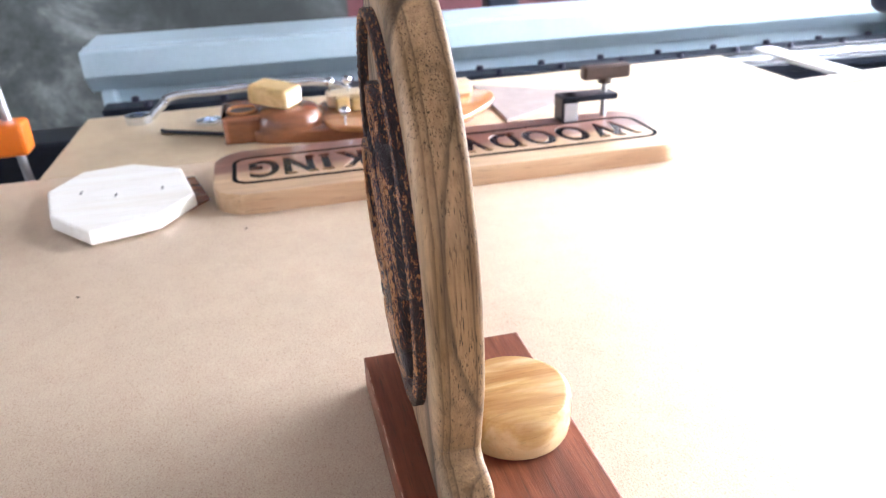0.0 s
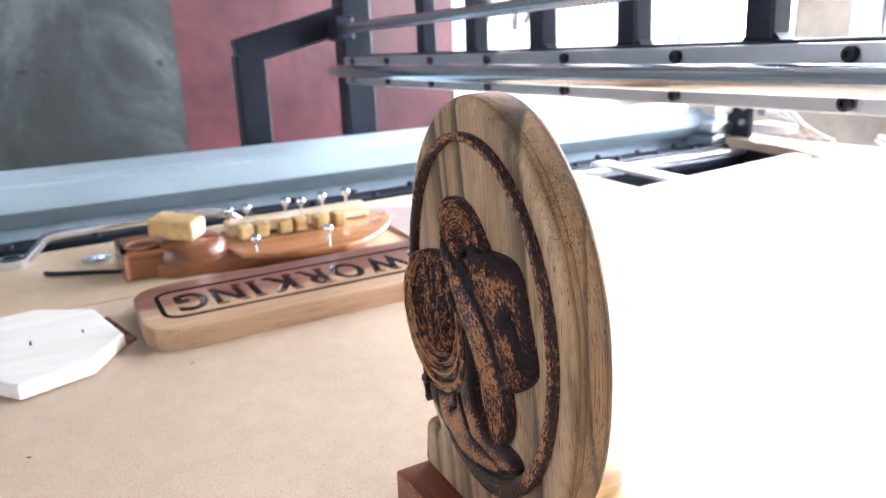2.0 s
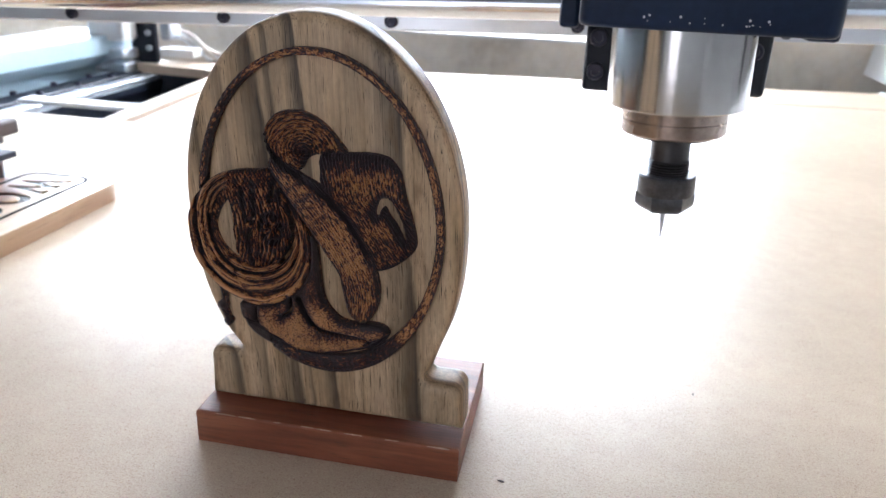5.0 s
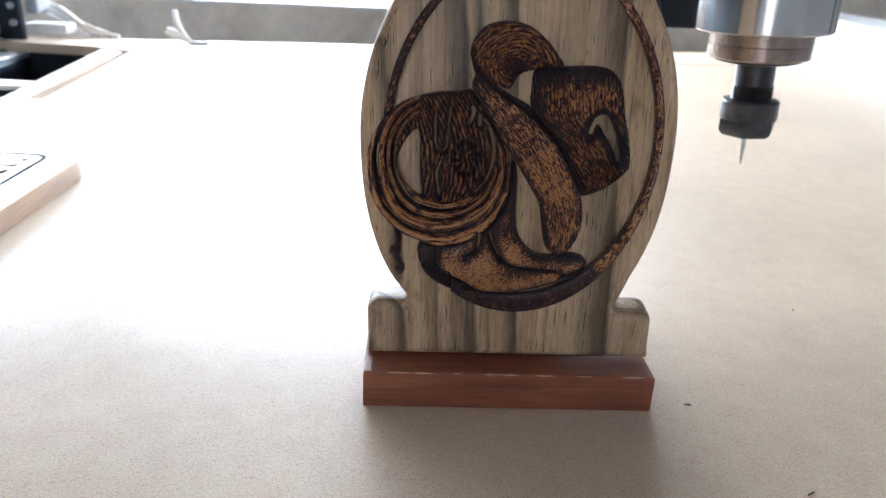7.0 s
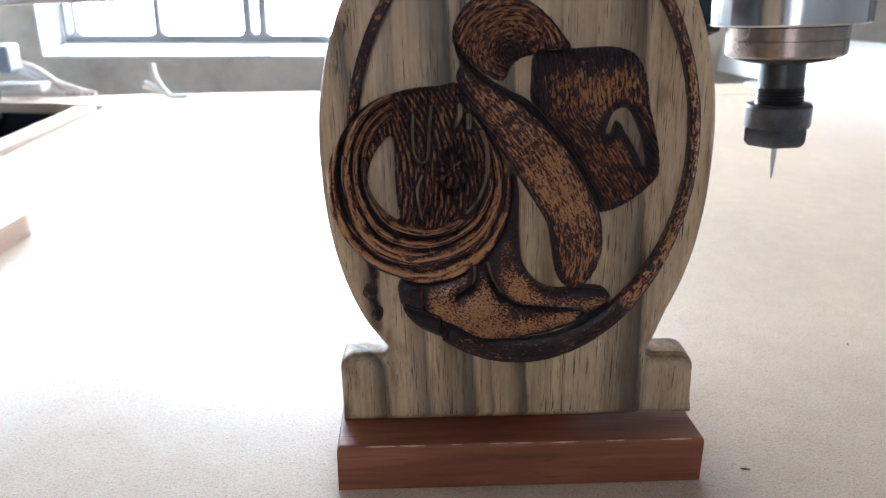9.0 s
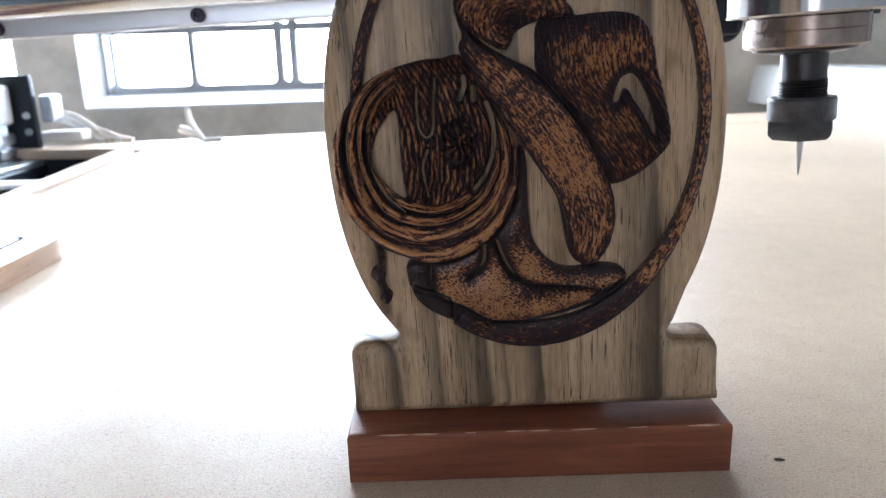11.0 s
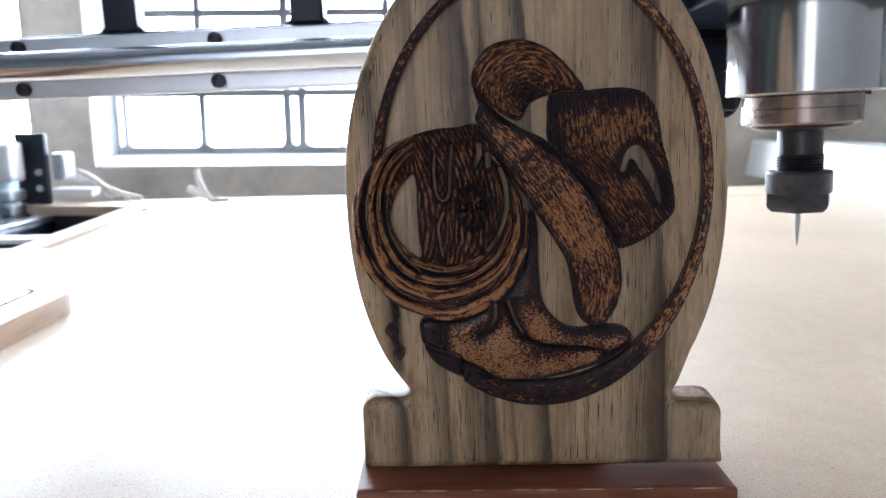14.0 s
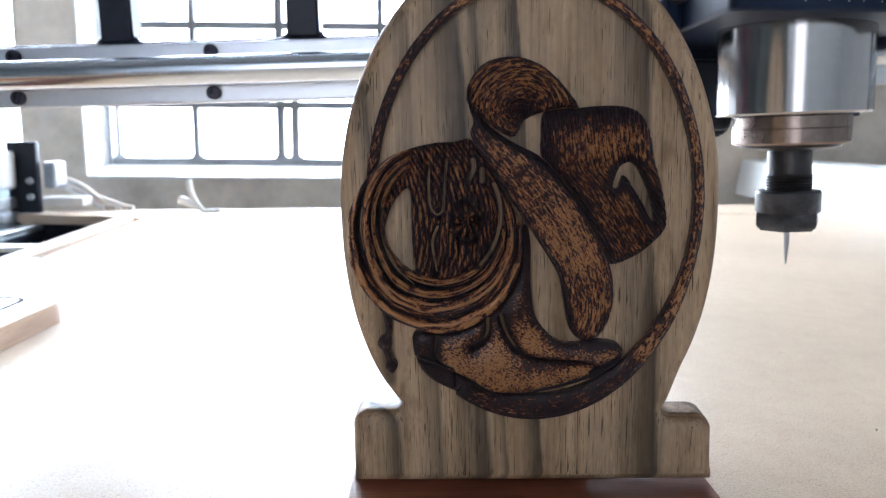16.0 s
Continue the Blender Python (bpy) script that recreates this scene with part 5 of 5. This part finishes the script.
def outline_band(x0, y0, x1, y1, r, width, z0, z1):
    bm = bmesh.new()
    a, b = rounded(x0, y0, x1, y1, r), rounded(x0 + width, y0 + width, x1 - width, y1 - width, r - width)
    rings = [[bm.verts.new((*p, z)) for p in ring] for ring, z in ((a, z0), (a, z1), (b, z1), (b, z0))]
    n = len(a)
    for p, q in zip(rings, rings[1:] + rings[:1]):
        for i in range(n):
            bm.faces.new((p[i], p[(i + 1) % n], q[(i + 1) % n], q[i]))
    return bm


BORDER = (-0.0365, -0.2005, 0.0345, 0.2005, 0.0165, 0.0038)


# slab serifs: the middle of each, in letter heights
SERIFS = {"W": ((0.04, 0.965), (0.66, 0.965), (1.28, 0.965)), "D": ((0.12, 0.965), (0.12, 0.035)), "R": ((0.12, 0.965), (0.12, 0.035), (0.80, 0.035)), "K": ((0.12, 0.965), (0.12, 0.035), (0.76, 0.965), (0.84, 0.035)),
          "I": ((0.17, 0.965), (0.17, 0.035)), "N": ((0.12, 0.965), (0.12, 0.035), (0.82, 0.965)), "G": ((0.80, 0.46),)}


def letter(ch, height, depth):
    cu = bpy.data.curves.new("letter", "FONT")
    cu.body, cu.size, cu.extrude, cu.offset, cu.resolution_u = ch, height / 0.70, depth / 2, 0.0027, 6
    ob = bpy.data.objects.new("letter", cu)
    scene.collection.objects.link(ob)
    dg = bpy.context.evaluated_depsgraph_get()
    me = bpy.data.meshes.new_from_object(ob.evaluated_get(dg))
    bpy.data.objects.remove(ob)
    bpy.data.curves.remove(cu)
    bm = bmesh.new()
    bm.from_mesh(me)
    for x, z in SERIFS.get(ch, ()):
        w = (0.0085 if ch == "I" else 0.0068) * height / 0.0425
        box(bm, (x * height - w, z * height - 0.0028, -depth / 2), (x * height + w, z * height + 0.0028, depth / 2))
    bm.to_mesh(me)
    bm.free()
    xs = [v.co.x for v in me.vertices]
    lo, hi = min(xs), max(xs)
    for v in me.vertices:
        v.co.x -= lo
    me.materials.clear()
    me.materials.append(BLACK_RESIN)
    return me, hi - lo


glyphs, kept = [], {}
for ch in "WOODWORKING":
    if ch not in kept:
        kept[ch] = letter(ch, 0.0425, 0.012)
    glyphs.append(kept[ch])
gap = 0.006
squeeze = 0.372 / (sum(w for _, w in glyphs) + gap * 10)
run = 0.186
cutter = bmesh.new()
for me, w in glyphs:
    m = Matrix(((0, 1, 0, -0.0222), (-squeeze, 0, 0, run), (0, 0, 1, 0.0215), (0, 0, 0, 1)))
    copy = me.copy()
    copy.transform(m)
    cutter.from_mesh(copy)
    bpy.data.meshes.remove(copy)
    # the letter's resin floor, low in its recess
    o = new("letter", me)
    o.parent = wood_sign
    o.matrix_basis = m @ Matrix.Translation((0, 0, -0.0215 + 0.0170 - 0.0012)) @ Matrix.Diagonal((1, 1, 0.2, 1))
    tagged(o, "glossy black inlaid letter")
    run -= (w + gap) * squeeze
bmesh.ops.remove_doubles(cutter, verts=cutter.verts, dist=1e-6)
bmesh.ops.recalc_face_normals(cutter, faces=cutter.faces)
cut_mesh = bpy.data.meshes.new("cutter")
cutter.to_mesh(cut_mesh)
cutter.free()
cut_ob = new("cutter", cut_mesh)
plank_ob = part("plank", plank, SIGN_WOOD, None)
carve = plank_ob.modifiers.new("carve", "BOOLEAN")
carve.operation, carve.solver, carve.object, carve.use_self = "DIFFERENCE", "EXACT", cut_ob, True
carved = bpy.data.meshes.new_from_object(plank_ob.evaluated_get(bpy.context.evaluated_depsgraph_get()))
plank_ob.modifiers.clear()
plank_ob.data = carved
plank_ob.parent = wood_sign
bpy.data.objects.remove(cut_ob)
part("border_line", outline_band(*BORDER, 0.0172, 0.0184), MATT_BLACK, wood_sign, "thin black inlaid border line")

# ---- the small things round the sign ----
octa = [(-0.403, -0.225), (-0.345, -0.211), (-0.300, -0.174), (-0.316, -0.126), (-0.358, -0.100), (-0.430, -0.116), (-0.458, -0.160), (-0.450, -0.204)]
under = tagged(part("brown_offcut", slab(bmesh.new(), [(-0.440, -0.170), (-0.400, -0.200), (-0.345, -0.160), (-0.338, -0.118), (-0.372, -0.090), (-0.436, -0.106)], 0.0, 0.0018, 0.0003, 0.0003, 2), ROSEWOOD), "thin brown wooden offcut under the pine plate", "offcut")
plate = thing("pine_plate", "pale bare pine plate with cut corners on a brown offcut", "plate", pose(0, 0, 0.002))
bm = slab(bmesh.new(), octa, 0.0, 0.0115, 0.0022, 0.0006, 3)
part("plate_body", bm, PALE_PINE, plate)
for x, y in ((-0.39, -0.195), (-0.375, -0.165), (-0.38, -0.128)):
    part("pencil_mark", boxed((x - 0.004, y - 0.0007, 0.0112), (x + 0.004, y + 0.0007, 0.01175)), LETTER_GREY, plate)

fid = thing("wooden_instrument", "varnished toy-like wooden instrument with cup and comb", "instrument", pose(-0.565, 0.0, 0.0))
fid_base = [(0.034, -0.05), (0.056, 0.0), (0.064, 0.05), (0.072, 0.10), (0.060, 0.155), (0.030, 0.195), (-0.01, 0.205), (-0.035, 0.10), (-0.04, -0.05)]
fid_top = [(0.050, 0.028), (0.080, 0.058), (0.097, 0.112), (0.087, 0.16), (0.050, 0.202), (0.005, 0.228), (-0.030, 0.215), (-0.040, 0.10), (-0.036, 0.030)]
head = [(0.030, -0.080), (0.034, -0.074), (0.036, -0.05), (0.034, -0.03), (0.02, -0.02), (-0.03, -0.02), (-0.040, -0.03), (-0.040, -0.072), (-0.034, -0.081)]


def soft(pts, steps=6):
    return [(v.x, v.y) for v in catmull([Vector(p) for p in pts], steps, True)]


part("lower_body", slab(bmesh.new(), soft(fid_base), 0.0, 0.0125, 0.001, 0.001, 2), ROSEWOOD, fid, "dark red-brown lower body", smooth=40)
part("sound_board", slab(bmesh.new(), soft(fid_top), 0.0127, 0.0185, 0.002, 0.001, 3), ORANGE_WOOD, fid, "glossy orange wooden plate", smooth=40)
part("head", slab(bmesh.new(), soft(head), 0.0, 0.0285, 0.0045, 0.001, 4), ROSEWOOD, fid, "red-brown head block", smooth=45)
part("round_lobe", lathe(bmesh.new(), [(0, 0.0), (0.030, 0.0), (0.0345, 0.004), (0.0375, 0.012), (0.037, 0.021), (0.0330, 0.0290), (0.026, 0.0325), (0, 0.033)], 56, (0.018, -0.010, 0)), ROSEWOOD, fid, "turned red-brown lobe", smooth=60)
part("cup_rim", lathe(bmesh.new(), [(0.013, 0.0275), (0.0155, 0.0280), (0.0165, 0.0298), (0.0150, 0.0312), (0.0130, 0.0300), (0.0120, 0.0286)], 32, (0.010, -0.059, 0)), ORANGE_WOOD, fid, smooth=60)
part("cup_hole", lathe(bmesh.new(), [(0.0, 0.0286), (0.0125, 0.0286), (0.0125, 0.0294), (0, 0.0290)], 28, (0.010, -0.059, 0)), BROWN_KNOB, fid)
bm = bmesh.new()
box(bm, (-0.016, -0.025, 0.0), (0.016, 0.025, 0.021), 0.004, m=pose(0.015, -0.022, 0.0352, -5, 4, -40))
block = part("block", bm, YELLOW_WOOD, fid, "raw yellow wood block")
bm = bmesh.new()
box(bm, (-0.0125, 0.0246, 0.0035), (0.0125, 0.0254, 0.0175), 0.0002, m=pose(0.015, -0.022, 0.0352, -5, 4, -40))
part("end_grain", bm, PALE_PINE, block, "pale cut end")
part("comb", boxed((-0.030, 0.035, 0.0187), (-0.004, 0.205, 0.034), 0.003), CREAM_WOOD, fid, "pale cream wooden comb back")
for y in (0.050, 0.067, 0.094, 0.112, 0.136, 0.158):
    part("tooth", boxed((0.002, y - 0.0078, 0.0187), (0.020, y + 0.0078, 0.034), 0.003), YELLOW_WOOD, fid)
for i, (x, y, h) in enumerate(((-0.018, 0.04, 0.041), (-0.016, 0.06, 0.042), (-0.017, 0.105, 0.043), (-0.004, 0.12, 0.044), (-0.016, 0.15, 0.044), (-0.016, 0.18, 0.045), (0.066, 0.046, 0.028), (0.088, 0.118, 0.032))):
    bm = rod(bmesh.new(), (x, y, 0.0183 if x > 0.02 else 0.033), (x, y, h), 0.0016, 10)
    lathe(bm, [(0.0, h - 0.001), (0.0036, h), (0.0058, h + 0.0035), (0.0052, h + 0.007), (0.0025, h + 0.0095), (0, h + 0.0098)], 16, (x, y, 0))
    part("tuning_pin", bm, CHROME, fid, "shiny steel pin with round head", smooth=50)

veneer = tagged(part("veneer_triangle", slab(bmesh.new(), [(-0.676, 0.235), (-0.504, 0.226), (-0.588, 0.367)], 0.0003, 0.0035, 0.0004, 0.0004, 2), PAPER), "pinkish-grey triangular veneer offcut lying on the bed", "offcut")

hold = thing("hold_down_clamp", "small dark hold-down clamp with T-shaped knob", "clamp", pose(-0.438, 0.308, 0.0))
bm = bmesh.new()
box(bm, (-0.012, -0.050, 0.0), (0.012, -0.032, 0.043), 0.002)
box(bm, (-0.012, -0.0445, 0.037), (0.012, 0.010, 0.043), 0.001)
box(bm, (-0.012, -0.050, 0.0), (0.012, -0.02, 0.005), 0.001)
bracket = part("bracket", bm, BLACK_STEEL, hold)
# pale plate added in place of the bright view through the bracket's gap
part("gap_plate", boxed((0.0118, -0.048, 0.003), (0.0128, -0.034, 0.037), 0.0004), ALU, bracket, "pale grey plate standing in for the bracket's open gap")
part("screw", rod(bmesh.new(), (0, 0.0, 0.0), (0, 0.0, 0.056), 0.003, 16), GREY_METAL, hold, smooth=True)
bm = bmesh.new()
box(bm, (-0.007, -0.0255, 0.0565), (0.007, 0.0255, 0.0715), 0.003)
rod(bm, (0, 0, 0.052), (0, 0, 0.058), 0.007, 16)
part("knob", bm, BROWN_KNOB, hold, "dark brown T-shaped knob")

spanner = thing("ring_spanner", "bright steel offset ring spanner on the plywood strip", "spanner", pose(-0.655, -0.18, 0.0))


def eye(cx, cy, z, r, w, h):
    bm = bmesh.new()
    lathe(bm, [(r, z), (r + w, z + 0.001), (r + w, z + h - 0.001), (r, z + h), (r, z)], 32, (cx, cy, 0))
    bmesh.ops.remove_doubles(bm, verts=bm.verts, dist=1e-6)
    return bm


part("ring_end", eye(0.0, 0.0, 0.0003, 0.009, 0.006, 0.011), CHROME, spanner, smooth=60)
part("ring_end", eye(-0.02, 0.27, 0.0003, 0.010, 0.006, 0.011), CHROME, spanner, smooth=60)
part("shank", tube(bmesh.new(), [(-0.003, 0.014, 0.006), (-0.006, 0.028, 0.018), (-0.010, 0.042, 0.027), (-0.012, 0.10, 0.028), (-0.016, 0.20, 0.028), (-0.018, 0.238, 0.020), (-0.02, 0.256, 0.007)], 0.0052, 12), CHROME, spanner, smooth=True)
washer = tagged(part("washer", eye(-0.625, -0.098, 0.0003, 0.008, 0.008, 0.005), CHROME, smooth=60), "flat steel washer ring on the plywood strip", "washer")
key = tagged(part("hex_key", tube(bmesh.new(), [(-0.605, -0.150, 0.0028), (-0.597, -0.142, 0.0026), (-0.575, -0.10, 0.0026), (-0.560, -0.075, 0.0026)], 0.0024, 6), BLACK_STEEL, smooth=True), "thin black hex key lying on the strip", "hex key")

bar = thing("bar_clamp", "bar clamp with orange jaw at the bed's edge", "clamp", pose(-0.56, -0.285, 0.0))
part("bar", rod(bmesh.new(), (0.0, 0.006, -0.10), (-0.01, -0.012, 0.12), 0.0045, 16), GREY_METAL, bar, smooth=True)
part("jaw", boxed((-0.016, -0.030, 0.006), (0.016, 0.012, 0.040), 0.004), ORANGE, bar, "orange plastic jaw")
part("lower_jaw", boxed((-0.014, -0.004, -0.058), (0.014, 0.075, -0.040), 0.004), ORANGE, bar)
part("pad", boxed((-0.010, 0.05, -0.0405), (0.010, 0.07, -0.0185), 0.002), GREY_METAL, bar)
